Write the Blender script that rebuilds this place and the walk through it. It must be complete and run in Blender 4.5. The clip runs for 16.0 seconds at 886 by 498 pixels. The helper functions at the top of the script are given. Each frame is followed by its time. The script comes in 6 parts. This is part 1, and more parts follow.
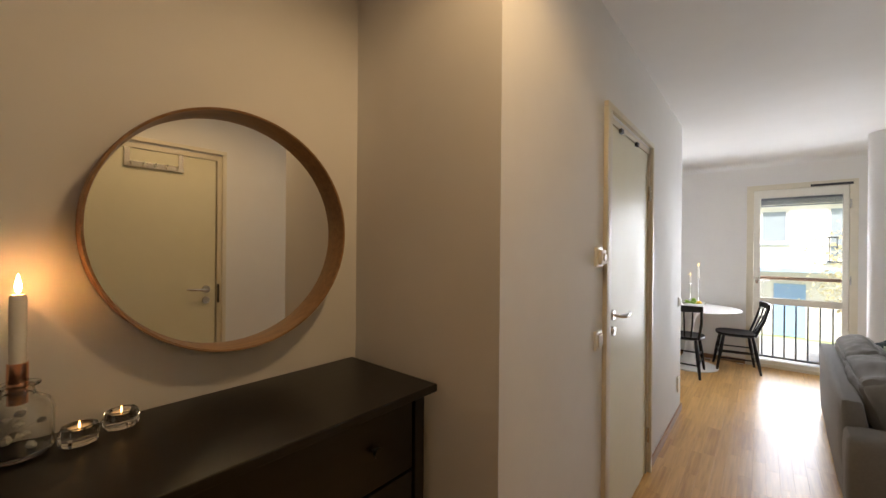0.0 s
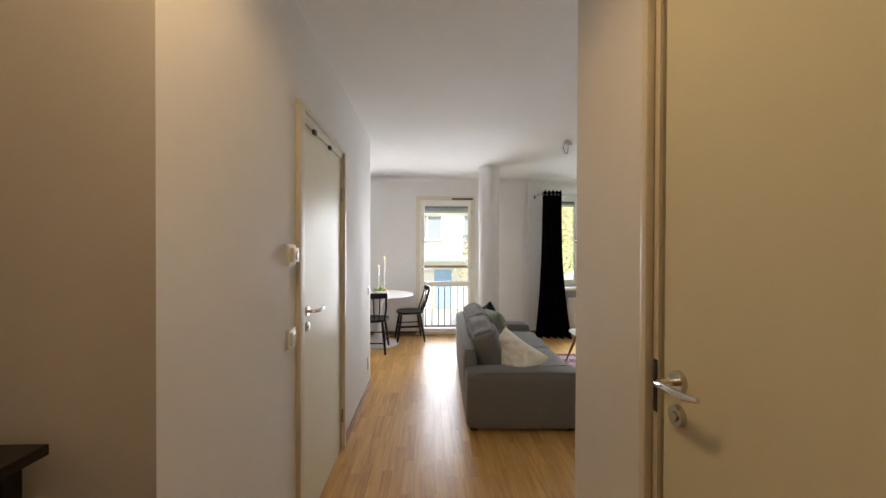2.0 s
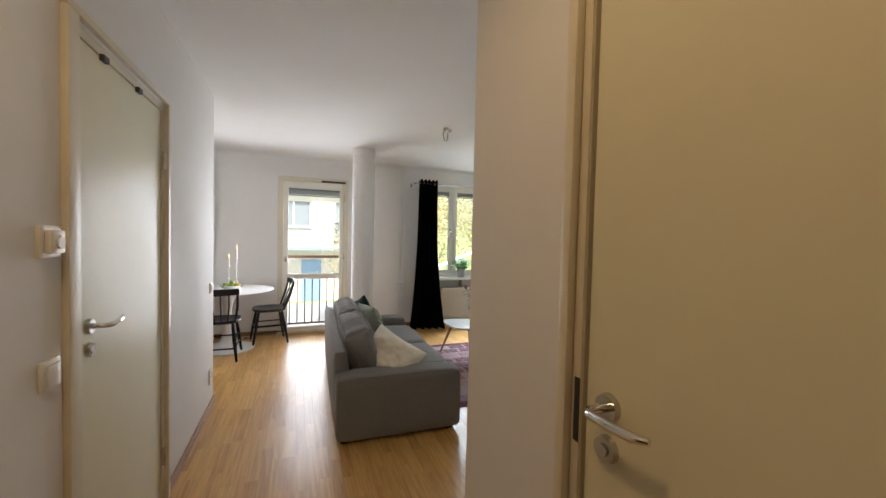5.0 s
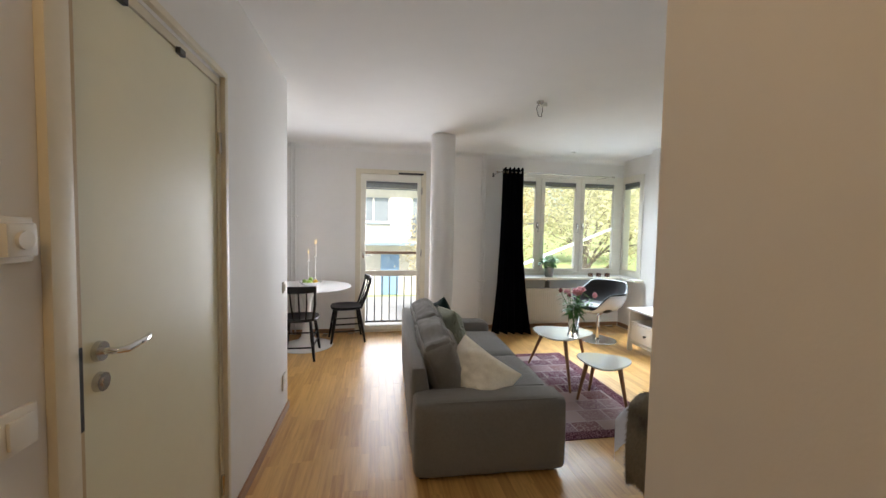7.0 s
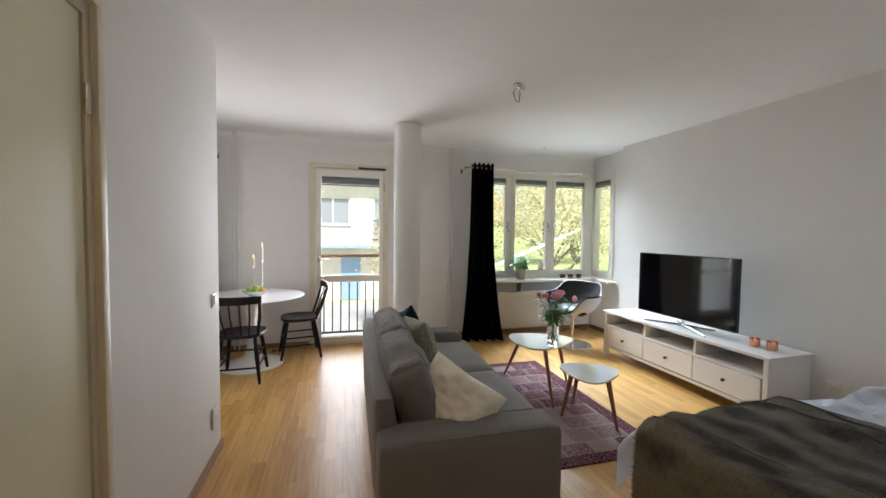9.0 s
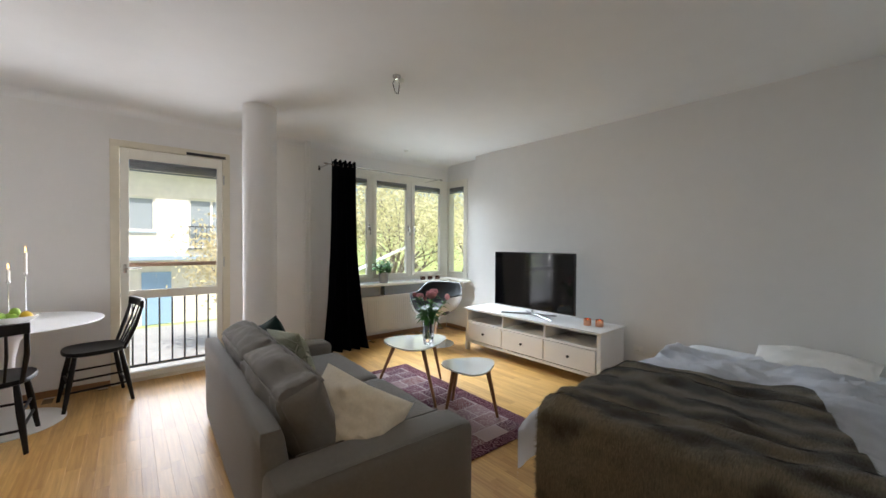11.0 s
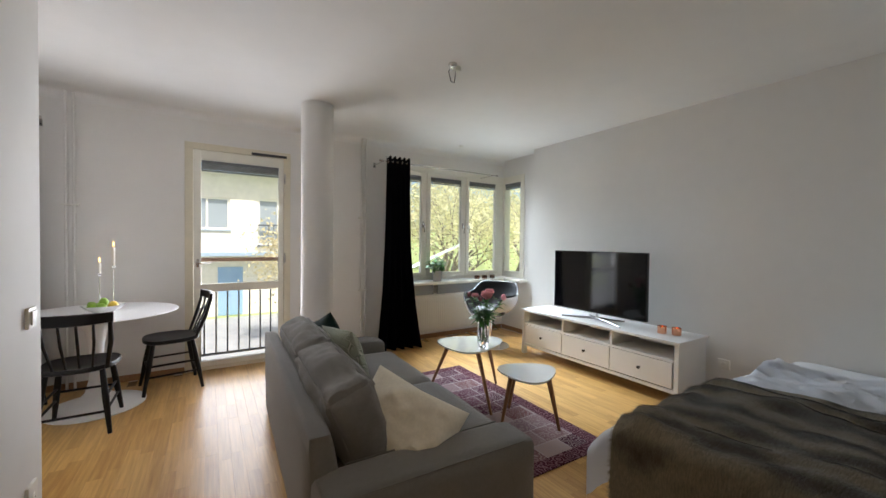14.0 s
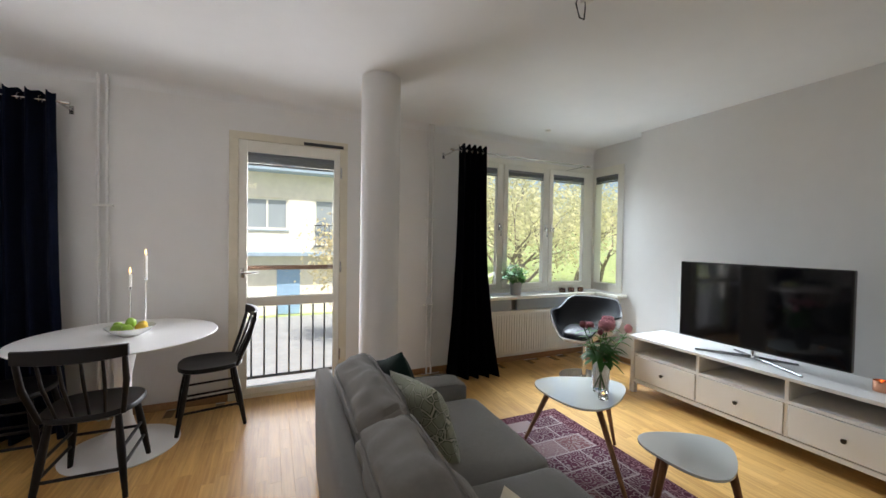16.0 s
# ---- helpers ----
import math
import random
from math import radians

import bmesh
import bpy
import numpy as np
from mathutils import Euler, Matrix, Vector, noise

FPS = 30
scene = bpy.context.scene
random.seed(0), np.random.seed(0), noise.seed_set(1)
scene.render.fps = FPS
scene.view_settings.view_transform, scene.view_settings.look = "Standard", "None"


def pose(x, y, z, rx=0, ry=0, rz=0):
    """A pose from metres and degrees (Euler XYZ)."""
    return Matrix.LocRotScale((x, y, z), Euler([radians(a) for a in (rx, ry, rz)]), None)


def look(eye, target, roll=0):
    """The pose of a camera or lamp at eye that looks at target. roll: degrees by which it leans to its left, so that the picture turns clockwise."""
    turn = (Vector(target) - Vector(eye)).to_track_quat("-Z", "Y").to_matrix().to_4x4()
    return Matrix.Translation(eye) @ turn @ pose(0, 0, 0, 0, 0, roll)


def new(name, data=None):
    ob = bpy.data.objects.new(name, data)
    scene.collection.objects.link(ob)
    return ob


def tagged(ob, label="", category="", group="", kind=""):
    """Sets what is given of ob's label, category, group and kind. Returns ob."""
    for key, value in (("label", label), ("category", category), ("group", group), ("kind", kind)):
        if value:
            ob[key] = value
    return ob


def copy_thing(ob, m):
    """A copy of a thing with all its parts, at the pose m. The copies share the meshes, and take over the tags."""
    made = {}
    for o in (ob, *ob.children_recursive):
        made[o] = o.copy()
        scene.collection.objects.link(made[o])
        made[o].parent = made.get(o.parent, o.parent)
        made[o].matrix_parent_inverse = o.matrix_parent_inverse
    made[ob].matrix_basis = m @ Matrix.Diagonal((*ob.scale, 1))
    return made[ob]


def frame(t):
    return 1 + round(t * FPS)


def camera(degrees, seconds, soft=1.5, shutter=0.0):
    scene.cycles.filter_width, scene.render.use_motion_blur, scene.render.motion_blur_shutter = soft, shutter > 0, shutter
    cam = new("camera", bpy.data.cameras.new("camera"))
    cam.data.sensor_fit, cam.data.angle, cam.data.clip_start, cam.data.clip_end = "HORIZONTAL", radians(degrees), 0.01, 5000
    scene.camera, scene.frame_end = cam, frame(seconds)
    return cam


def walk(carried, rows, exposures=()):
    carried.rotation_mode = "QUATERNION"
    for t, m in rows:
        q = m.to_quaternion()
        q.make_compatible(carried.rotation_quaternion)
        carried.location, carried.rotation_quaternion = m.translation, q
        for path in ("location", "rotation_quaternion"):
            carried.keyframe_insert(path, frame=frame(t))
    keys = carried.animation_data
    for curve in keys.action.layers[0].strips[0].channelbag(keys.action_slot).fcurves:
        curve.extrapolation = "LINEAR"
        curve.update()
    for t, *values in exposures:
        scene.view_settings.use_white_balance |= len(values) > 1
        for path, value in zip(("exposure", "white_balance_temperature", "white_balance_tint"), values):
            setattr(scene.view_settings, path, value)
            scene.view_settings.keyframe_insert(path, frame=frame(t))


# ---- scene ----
cam = camera(99.5, 16.0)
PATH = [
    (0, (0.426, 1.525, 1.416), (-0.871, 3.047, 1.414), 0.5),
    (0.5, (0.486, 1.541, 1.424), (-0.648, 3.189, 1.415), 0.4),
    (1, (0.504, 1.537, 1.425), (-0.233, 3.397, 1.419), 0.4),
    (1.5, (0.497, 1.54, 1.429), (0.231, 3.522, 1.414), 0.4),
    (2, (0.478, 1.563, 1.426), (0.553, 3.561, 1.41), 0.2),
    (2.5, (0.444, 1.593, 1.419), (0.737, 3.571, 1.404), 0.3),
    (3, (0.439, 1.62, 1.405), (0.918, 3.561, 1.39), 0.2),
    (3.5, (0.448, 1.642, 1.402), (1.1, 3.532, 1.383), 0.3),
    (6, (0.53, 2.12, 1.436), (1.263, 3.979, 1.34), 1.6),
    (6.5, (0.522, 2.251, 1.427), (1.055, 4.176, 1.329), 1.5),
    (7, (0.552, 2.391, 1.418), (0.902, 4.358, 1.319), 1.1),
    (7.5, (0.609, 2.525, 1.412), (0.855, 4.508, 1.321), 0.9),
    (8, (0.625, 2.622, 1.406), (0.851, 4.607, 1.317), 1.0),
    (8.5, (0.613, 2.717, 1.402), (0.872, 4.699, 1.317), 0.8),
    (9, (0.593, 2.801, 1.39), (1.136, 4.724, 1.307), 0.7),
    (9.5, (0.556, 2.918, 1.35), (1.409, 4.726, 1.278), 0.5),
    (10, (0.496, 3.04, 1.303), (1.527, 4.753, 1.259), 0.5),
    (12.5, (0.352, 3.114, 1.296), (1.802, 4.491, 1.249), 0.0),
    (13, (0.417, 3.111, 1.295), (1.718, 4.63, 1.256), 0.2),
    (13.5, (0.454, 3.128, 1.291), (1.603, 4.765, 1.257), 0.4),
    (14, (0.474, 3.233, 1.286), (1.531, 4.93, 1.251), 0.6),
    (14.5, (0.495, 3.439, 1.304), (1.484, 5.177, 1.254), 0.8),
    (15, (0.51, 3.672, 1.314), (1.443, 5.441, 1.274), 0.8),
    (15.5, (0.546, 3.859, 1.331), (1.435, 5.65, 1.293), 0.9),
    (16, (0.598, 4.072, 1.348), (1.426, 5.892, 1.307), 0.9),
]
walk(cam, [(t, look(eye, target, roll)) for t, eye, target, roll in PATH], [(0, 0.90), (3.5, 0.82), (7, 0.66), (9, 0.54), (10, 0.46), (12.5, 0.44), (14, 0.40), (16, 0.24)])

# ---- world, sun, large lights ----
world = bpy.data.worlds.new("world")
scene.world = world
world.use_nodes = True
wn, wl = world.node_tree.nodes, world.node_tree.links
sky = wn.new("ShaderNodeTexSky")
sky.sky_type, sky.sun_disc = "NISHITA", False
sky.sun_elevation, sky.sun_rotation = radians(55), radians(170)
sky.air_density, sky.dust_density = 1.0, 2.5
wl.new(sky.outputs[0], wn["Background"].inputs[0])
wn["Background"].inputs[1].default_value = 0.15

sun_data = bpy.data.lights.new("sun", "SUN")
sun_data.energy, sun_data.angle, sun_data.color = 5.0, radians(0.6), (1.0, 0.95, 0.87)
sun = new("sun", sun_data)
sun.matrix_world = look((0, 0, 30), (-3.5, 20, 0))


def area_light(name, at, target, w, h, watts, colour, spread=180):
    d = bpy.data.lights.new(name, "AREA")
    d.shape, d.size, d.size_y, d.energy, d.color, d.spread = "RECTANGLE", w, h, watts, colour, radians(spread)
    ob = new(name, d)
    ob.matrix_world = look(at, target)
    return ob


DAY = (0.895, 0.922, 1.0)
SHADE = (0.77, 0.89, 1.0)
# lamps added inside the glass, for sky light and light thrown up from the street
area_light("door_daylight", (0.76, 7.56, 1.12), (0.74, 6.56, 1.12), 0.72, 1.9, 11.0, DAY, 125)
# extra lamp aimed left to brighten the dining and corridor walls
area_light("door_dining_fill", (0.72, 7.56, 1.35), (0.72 - math.sin(radians(52)), 7.56 - math.cos(radians(52)), 1.35), 0.6, 1.6, 18, DAY, 78)
for z in (2.08, 1.62, 1.14):
    area_light("window_daylight", (3.35, 7.45, z), (3.33, 7.45 - math.cos(radians(46)), z - math.sin(radians(46))), 1.5, 0.36, 7.6, SHADE, 70)
# extra lamp aimed down the room to brighten the bed
area_light("window_bed_fill", (3.4, 7.56, 1.5), (3.4 + math.sin(radians(4)), 7.56 - math.cos(radians(4)), 1.32), 1.4, 1.25, 4.4, SHADE, 60)
area_light("door_bounce", (0.76, 7.34, 0.4), (0.76, 7.34 - math.cos(radians(52)), 0.4 + math.sin(radians(52))), 0.72, 0.5, 2.3, DAY, 92)
area_light("window_bounce", (3.35, 7.38, 1.0), (3.3, 7.38 - math.cos(radians(55)), 1.0 + math.sin(radians(55))), 1.5, 0.4, 3.6, SHADE, 95)

lamp_data = bpy.data.lights.new("hall_bulb", "SPOT")
lamp_data.energy, lamp_data.color, lamp_data.shadow_soft_size = 13.8, (1.0, 0.67, 0.345), 0.09
lamp_data.spot_size, lamp_data.spot_blend = radians(174), 0.5
hall_bulb = new("hall_bulb", lamp_data)
hall_bulb.matrix_world = look((0.20, 2.20, 2.485), (0.20, 2.21, 0.0))


# ---- materials ----
def hexless(c):
    return (*c, 1.0)


def material(name, colour, rough=0.5, metal=0.0, vary=0.06, grain=30.0, bump=0.0, bump_scale=200.0, coat=0.0, sheen=0.0, spec=0.5, stretch=(1, 1, 1)):
    """Principled paint, cloth or metal, varied at two scales, with fine relief."""
    m = bpy.data.materials.new(name)
    m.use_nodes = True
    n, l = m.node_tree.nodes, m.node_tree.links
    b = n["Principled BSDF"]
    tc, mp = n.new("ShaderNodeTexCoord"), n.new("ShaderNodeMapping")
    mp.inputs["Scale"].default_value = stretch
    l.new(tc.outputs["Object"], mp.inputs[0])
    big, small = n.new("ShaderNodeTexNoise"), n.new("ShaderNodeTexNoise")
    big.inputs["Scale"].default_value, small.inputs["Scale"].default_value = 2.3, grain
    small.inputs["Detail"].default_value = 5
    for t in (big, small):
        l.new(mp.outputs[0], t.inputs["Vector"])
    add = n.new("ShaderNodeMath")
    add.operation = "ADD"
    l.new(big.outputs[0], add.inputs[0]), l.new(small.outputs[0], add.inputs[1])
    ramp = n.new("ShaderNodeMapRange")
    ramp.inputs["From Min"].default_value, ramp.inputs["From Max"].default_value = 0.6, 1.4
    ramp.inputs["To Min"].default_value, ramp.inputs["To Max"].default_value = 1 - vary, 1 + vary
    l.new(add.outputs[0], ramp.inputs[0])
    mul = n.new("ShaderNodeVectorMath")
    mul.operation = "SCALE"
    mul.inputs[0].default_value = colour
    l.new(ramp.outputs[0], mul.inputs["Scale"])
    l.new(mul.outputs[0], b.inputs["Base Color"])
    rr = n.new("ShaderNodeMapRange")
    rr.inputs["From Min"].default_value, rr.inputs["From Max"].default_value = 0.3, 0.7
    rr.inputs["To Min"].default_value, rr.inputs["To Max"].default_value = max(0.01, rough * 0.85), min(1, rough * 1.15)
    l.new(big.outputs[0], rr.inputs[0])
    l.new(rr.outputs[0], b.inputs["Roughness"])
    b.inputs["Metallic"].default_value = metal
    b.inputs["Coat Weight"].default_value = coat
    b.inputs["Sheen Weight"].default_value = sheen
    b.inputs["Specular IOR Level"].default_value = spec
    if bump:
        fine, bm_ = n.new("ShaderNodeTexNoise"), n.new("ShaderNodeBump")
        fine.inputs["Scale"].default_value = bump_scale
        l.new(mp.outputs[0], fine.inputs["Vector"])
        bm_.inputs["Strength"].default_value, bm_.inputs["Distance"].default_value = bump, 0.004
        l.new(fine.outputs[0], bm_.inputs["Height"])
        l.new(bm_.outputs[0], b.inputs["Normal"])
    return m


def glass(name, colour=(1, 1, 1), rough=0.0):
    m = bpy.data.materials.new(name)
    m.use_nodes = True
    b = m.node_tree.nodes["Principled BSDF"]
    b.inputs["Base Color"].default_value = hexless(colour)
    b.inputs["Transmission Weight"].default_value = 1.0
    b.inputs["Roughness"].default_value = rough
    b.inputs["IOR"].default_value = 1.45
    return m


def glowing(name, colour, strength):
    m = bpy.data.materials.new(name)
    m.use_nodes = True
    b = m.node_tree.nodes["Principled BSDF"]
    b.inputs["Base Color"].default_value = hexless(colour)
    b.inputs["Emission Color"].default_value = hexless(colour)
    b.inputs["Emission Strength"].default_value = strength
    return m


def wood(name, dark, light, rough=0.4, random_from=None, spread=0.35, axis="y", scale=1.0, coat=0.0):
    """Long-grained wood; random_from picks each piece's tone: "object" or "island"."""
    m = bpy.data.materials.new(name)
    m.use_nodes = True
    n, l = m.node_tree.nodes, m.node_tree.links
    b = n["Principled BSDF"]
    tc, mp = n.new("ShaderNodeTexCoord"), n.new("ShaderNodeMapping")
    long, wide = 3.0 * scale, 60.0 * scale
    mp.inputs["Scale"].default_value = {"y": (wide, long, wide), "x": (long, wide, wide), "z": (wide, wide, long)}[axis]
    l.new(tc.outputs["Object"], mp.inputs[0])
    ns = n.new("ShaderNodeTexNoise")
    ns.noise_dimensions = "4D"
    ns.inputs["Detail"].default_value, ns.inputs["Roughness"].default_value, ns.inputs["Scale"].default_value = 6, 0.6, 1.0
    l.new(mp.outputs[0], ns.inputs["Vector"])
    ramp = n.new("ShaderNodeValToRGB")
    ramp.color_ramp.elements[0].position, ramp.color_ramp.elements[1].position = 0.3, 0.72
    ramp.color_ramp.elements[0].color, ramp.color_ramp.elements[1].color = hexless(dark), hexless(light)
    if random_from:
        src = n.new("ShaderNodeObjectInfo") if random_from == "object" else n.new("ShaderNodeNewGeometry")
        out = src.outputs["Random"] if random_from == "object" else src.outputs["Random Per Island"]
        sc = n.new("ShaderNodeMath")
        sc.operation = "MULTIPLY"
        sc.inputs[1].default_value = 40
        l.new(out, sc.inputs[0]), l.new(sc.outputs[0], ns.inputs["W"])
        mr = n.new("ShaderNodeMapRange")
        mr.inputs["To Min"].default_value, mr.inputs["To Max"].default_value = -spread / 2, spread / 2
        l.new(out, mr.inputs[0])
        ad = n.new("ShaderNodeMath")
        l.new(ns.outputs[0], ad.inputs[0]), l.new(mr.outputs[0], ad.inputs[1])
        l.new(ad.outputs[0], ramp.inputs[0])
    else:
        l.new(ns.outputs[0], ramp.inputs[0])
    l.new(ramp.outputs[0], b.inputs["Base Color"])
    rr = n.new("ShaderNodeMapRange")
    rr.inputs["To Min"].default_value, rr.inputs["To Max"].default_value = rough * 0.8, rough * 1.25
    l.new(ns.outputs[0], rr.inputs[0]), l.new(rr.outputs[0], b.inputs["Roughness"])
    bp = n.new("ShaderNodeBump")
    bp.inputs["Strength"].default_value, bp.inputs["Distance"].default_value = 0.06, 0.002
    l.new(ns.outputs[0], bp.inputs["Height"]), l.new(bp.outputs[0], b.inputs["Normal"])
    b.inputs["Coat Weight"].default_value = coat
    return m


WALL = material("wall_paint", (0.78, 0.76, 0.73), 0.75, vary=0.02, grain=9, bump=0.05, bump_scale=160)
CEIL = material("ceiling_paint", (0.80, 0.79, 0.77), 0.85, vary=0.02, grain=6, bump=0.15, bump_scale=120)
DOORPAINT = material("cream_door_paint", (0.75, 0.71, 0.52), 0.42, vary=0.02, grain=14, spec=0.4)
FRAMEPAINT = material("cream_frame_paint", (0.70, 0.64, 0.50), 0.4, vary=0.05, grain=20)
# grained brown with the hall lamp's warm light put into the colour
LAMPLIT_EDGE = wood("lamplit_edge", (0.46, 0.33, 0.17), (0.62, 0.47, 0.29), 0.5, axis="z")
OAK_PIECE = wood("oak_stave_single", (0.48, 0.250, 0.070), (0.74, 0.450, 0.155), 0.33, "object", 0.26, coat=0.10)
OAK_REST = wood("oak_stave", (0.48, 0.250, 0.070), (0.74, 0.450, 0.155), 0.33, "island", 0.26, coat=0.10)
for m_ in (OAK_PIECE, OAK_REST):
    m_.node_tree.nodes["Principled BSDF"].inputs["Specular IOR Level"].default_value = 0.47
OAK_TRIM = wood("oak_trim", (0.26, 0.13, 0.055), (0.40, 0.22, 0.10), 0.4)
HANDRAIL = wood("weathered_handrail", (0.30, 0.16, 0.10), (0.46, 0.28, 0.19), 0.6, axis="x")
SLAB = material("subfloor", (0.25, 0.16, 0.08), 0.7)
STEEL = material("brushed_steel", (0.62, 0.60, 0.57), 0.22, metal=1.0, vary=0.05)
DARKCHROME = material("dark_chrome", (0.30, 0.30, 0.31), 0.15, metal=1.0, vary=0.05)
RAILGREY = material("grey_railing_paint", (0.13, 0.14, 0.15), 0.5, vary=0.1)
CHROME = material("chrome", (0.78, 0.78, 0.78), 0.08, metal=1.0, vary=0.02)
DARKMETAL = material("dark_metal", (0.05, 0.05, 0.05), 0.4, metal=0.6)
WHITEPLASTIC = material("white_plastic", (0.78, 0.76, 0.70), 0.35, vary=0.02)
BLACKBROWN = wood("black_brown_stain", (0.004, 0.003, 0.002), (0.010, 0.007, 0.005), 0.30, axis="y")
WALNUT = wood("walnut_veneer", (0.20, 0.10, 0.04), (0.38, 0.21, 0.09), 0.4, axis="y")
LEGWOOD = wood("walnut_leg", (0.19, 0.085, 0.032), (0.36, 0.175, 0.075), 0.45, axis="z")
MIRROR = material("mirror_silver", (0.92, 0.92, 0.90), 0.015, metal=1.0, vary=0.0)
PANE = glass("pane_glass")
CLEAR = glass("clear_glass", (0.97, 0.98, 0.97), 0.01)
WINPAINT = material("window_paint", (0.80, 0.77, 0.68), 0.35, vary=0.03, grain=15)
BLIND = material("blind_slats", (0.16, 0.17, 0.18), 0.4, vary=0.1)
WHITELAC = material("white_lacquer", (0.82, 0.81, 0.80), 0.32, vary=0.015, grain=8)
WHITEGLOSS = material("white_gloss_top", (0.80, 0.82, 0.80), 0.05, vary=0.01, coat=1.0, spec=1.0)
KNOB = material("dark_knob", (0.03, 0.028, 0.026), 0.3, metal=0.5)
BLACKPAINT = material("black_chair_paint", (0.008, 0.0065, 0.0065), 0.42, vary=0.2, grain=40, spec=0.22)
CURTAIN = material("black_curtain_cloth", (0.0045, 0.005, 0.010), 0.95, vary=0.25, grain=60, bump=0.3, bump_scale=500, spec=0.1)
NAVY = material("navy_curtain_cloth", (0.008, 0.012, 0.030), 0.95, vary=0.25, grain=60, bump=0.3, bump_scale=500, spec=0.1)
PILLOWCASE = material("warm_white_pillowcase", (0.77, 0.755, 0.73), 0.85, vary=0.04, grain=12, bump=0.25, bump_scale=35)
LINEN = material("white_bed_linen", (0.84, 0.85, 0.89), 0.85, vary=0.04, grain=12, bump=0.25, bump_scale=35)
TVBLACK = material("tv_plastic", (0.008, 0.008, 0.009), 0.25)
SCREEN = material("tv_screen", (0.004, 0.004, 0.005), 0.07, vary=0.0, spec=0.5)
COPPER = material("copper", (0.80, 0.42, 0.27), 0.22, metal=1.0)
WAX = material("candle_wax", (0.85, 0.82, 0.75), 0.5, vary=0.02)
FLAME = glowing("flame", (1.0, 0.46, 0.13), 6)
BIGFLAME = glowing("bright_flame", (1.0, 0.40, 0.12), 85)
STEM = material("green_stem", (0.06, 0.16, 0.035), 0.5, vary=0.2)
LEAF = material("green_leaf", (0.055, 0.17, 0.035), 0.45, vary=0.35, grain=20)
PETAL = material("pink_petal", (0.85, 0.47, 0.53), 0.6, vary=0.22, grain=30)
BUD = material("dark_bud", (0.22, 0.06, 0.07), 0.6, vary=0.3)
LIME = material("lime_skin", (0.26, 0.42, 0.05), 0.35, vary=0.2, bump=0.2, bump_scale=120)
LEMON = material("lemon_skin", (0.72, 0.48, 0.04), 0.4, vary=0.15, bump=0.2, bump_scale=120)
PORCELAIN = material("porcelain", (0.80, 0.80, 0.76), 0.15, vary=0.02)
POT = material("grey_pot", (0.40, 0.40, 0.40), 0.6, vary=0.06, bump=0.1, bump_scale=90)
SOIL = material("soil", (0.05, 0.035, 0.025), 0.95, vary=0.4, bump=0.6, bump_scale=90)
APRON = material("grey_apron_paint", (0.29, 0.32, 0.35), 0.5, vary=0.04, grain=12)
RADIATOR = material("radiator_enamel", (0.74, 0.72, 0.66), 0.4, vary=0.02)
SHELLWHITE = material("pearl_shell", (0.62, 0.62, 0.62), 0.25, vary=0.03, coat=0.4)
LEATHER = material("black_leather", (0.010, 0.010, 0.013), 0.5, vary=0.2, grain=25, bump=0.25, bump_scale=180)
SMOKED = glass("smoked_glass", (0.5, 0.30, 0.22), 0.05)
FACADE = material("cream_render", (0.78, 0.73, 0.62), 0.85, vary=0.08, grain=5, bump=0.2, bump_scale=40)
ROOFMETAL = material("blue_grey_roof", (0.32, 0.41, 0.50), 0.5, vary=0.12, grain=4)
BLUEDOOR = material("blue_garage_paint", (0.28, 0.42, 0.58), 0.5, vary=0.08)
DARKGLASS = material("far_window_glass", (0.30, 0.34, 0.37), 0.12, vary=0.1)
ASPHALT = material("pale_paving", (0.36, 0.37, 0.38), 0.9, vary=0.2, grain=12, bump=0.4, bump_scale=60)
GRASS = material("grass", (0.36, 0.44, 0.17), 0.9, vary=0.4, grain=9, bump=0.5, bump_scale=30)
BARK = material("bark", (0.20, 0.165, 0.13), 0.9, vary=0.35, grain=14, bump=0.7, bump_scale=30)


def let_light_through(m, share):
    """Thin leaves and petals pass some light on."""
    n, l = m.node_tree.nodes, m.node_tree.links
    b, out = n["Principled BSDF"], n["Material Output"]
    tr, mx = n.new("ShaderNodeBsdfTranslucent"), n.new("ShaderNodeMixShader")
    l.new(b.inputs["Base Color"].links[0].from_socket, tr.inputs["Color"])
    mx.inputs[0].default_value = share
    l.new(b.outputs[0], mx.inputs[1]), l.new(tr.outputs[0], mx.inputs[2]), l.new(mx.outputs[0], out.inputs[0])
    return m


SPRING = let_light_through(material("spring_leaf", (0.72, 0.69, 0.44), 0.6, vary=0.35, grain=3), 0.5)
YOUNG = let_light_through(material("yellow_leaf", (0.76, 0.66, 0.40), 0.6, vary=0.35, grain=3), 0.5)
let_light_through(LEAF, 0.3), let_light_through(PETAL, 0.3)


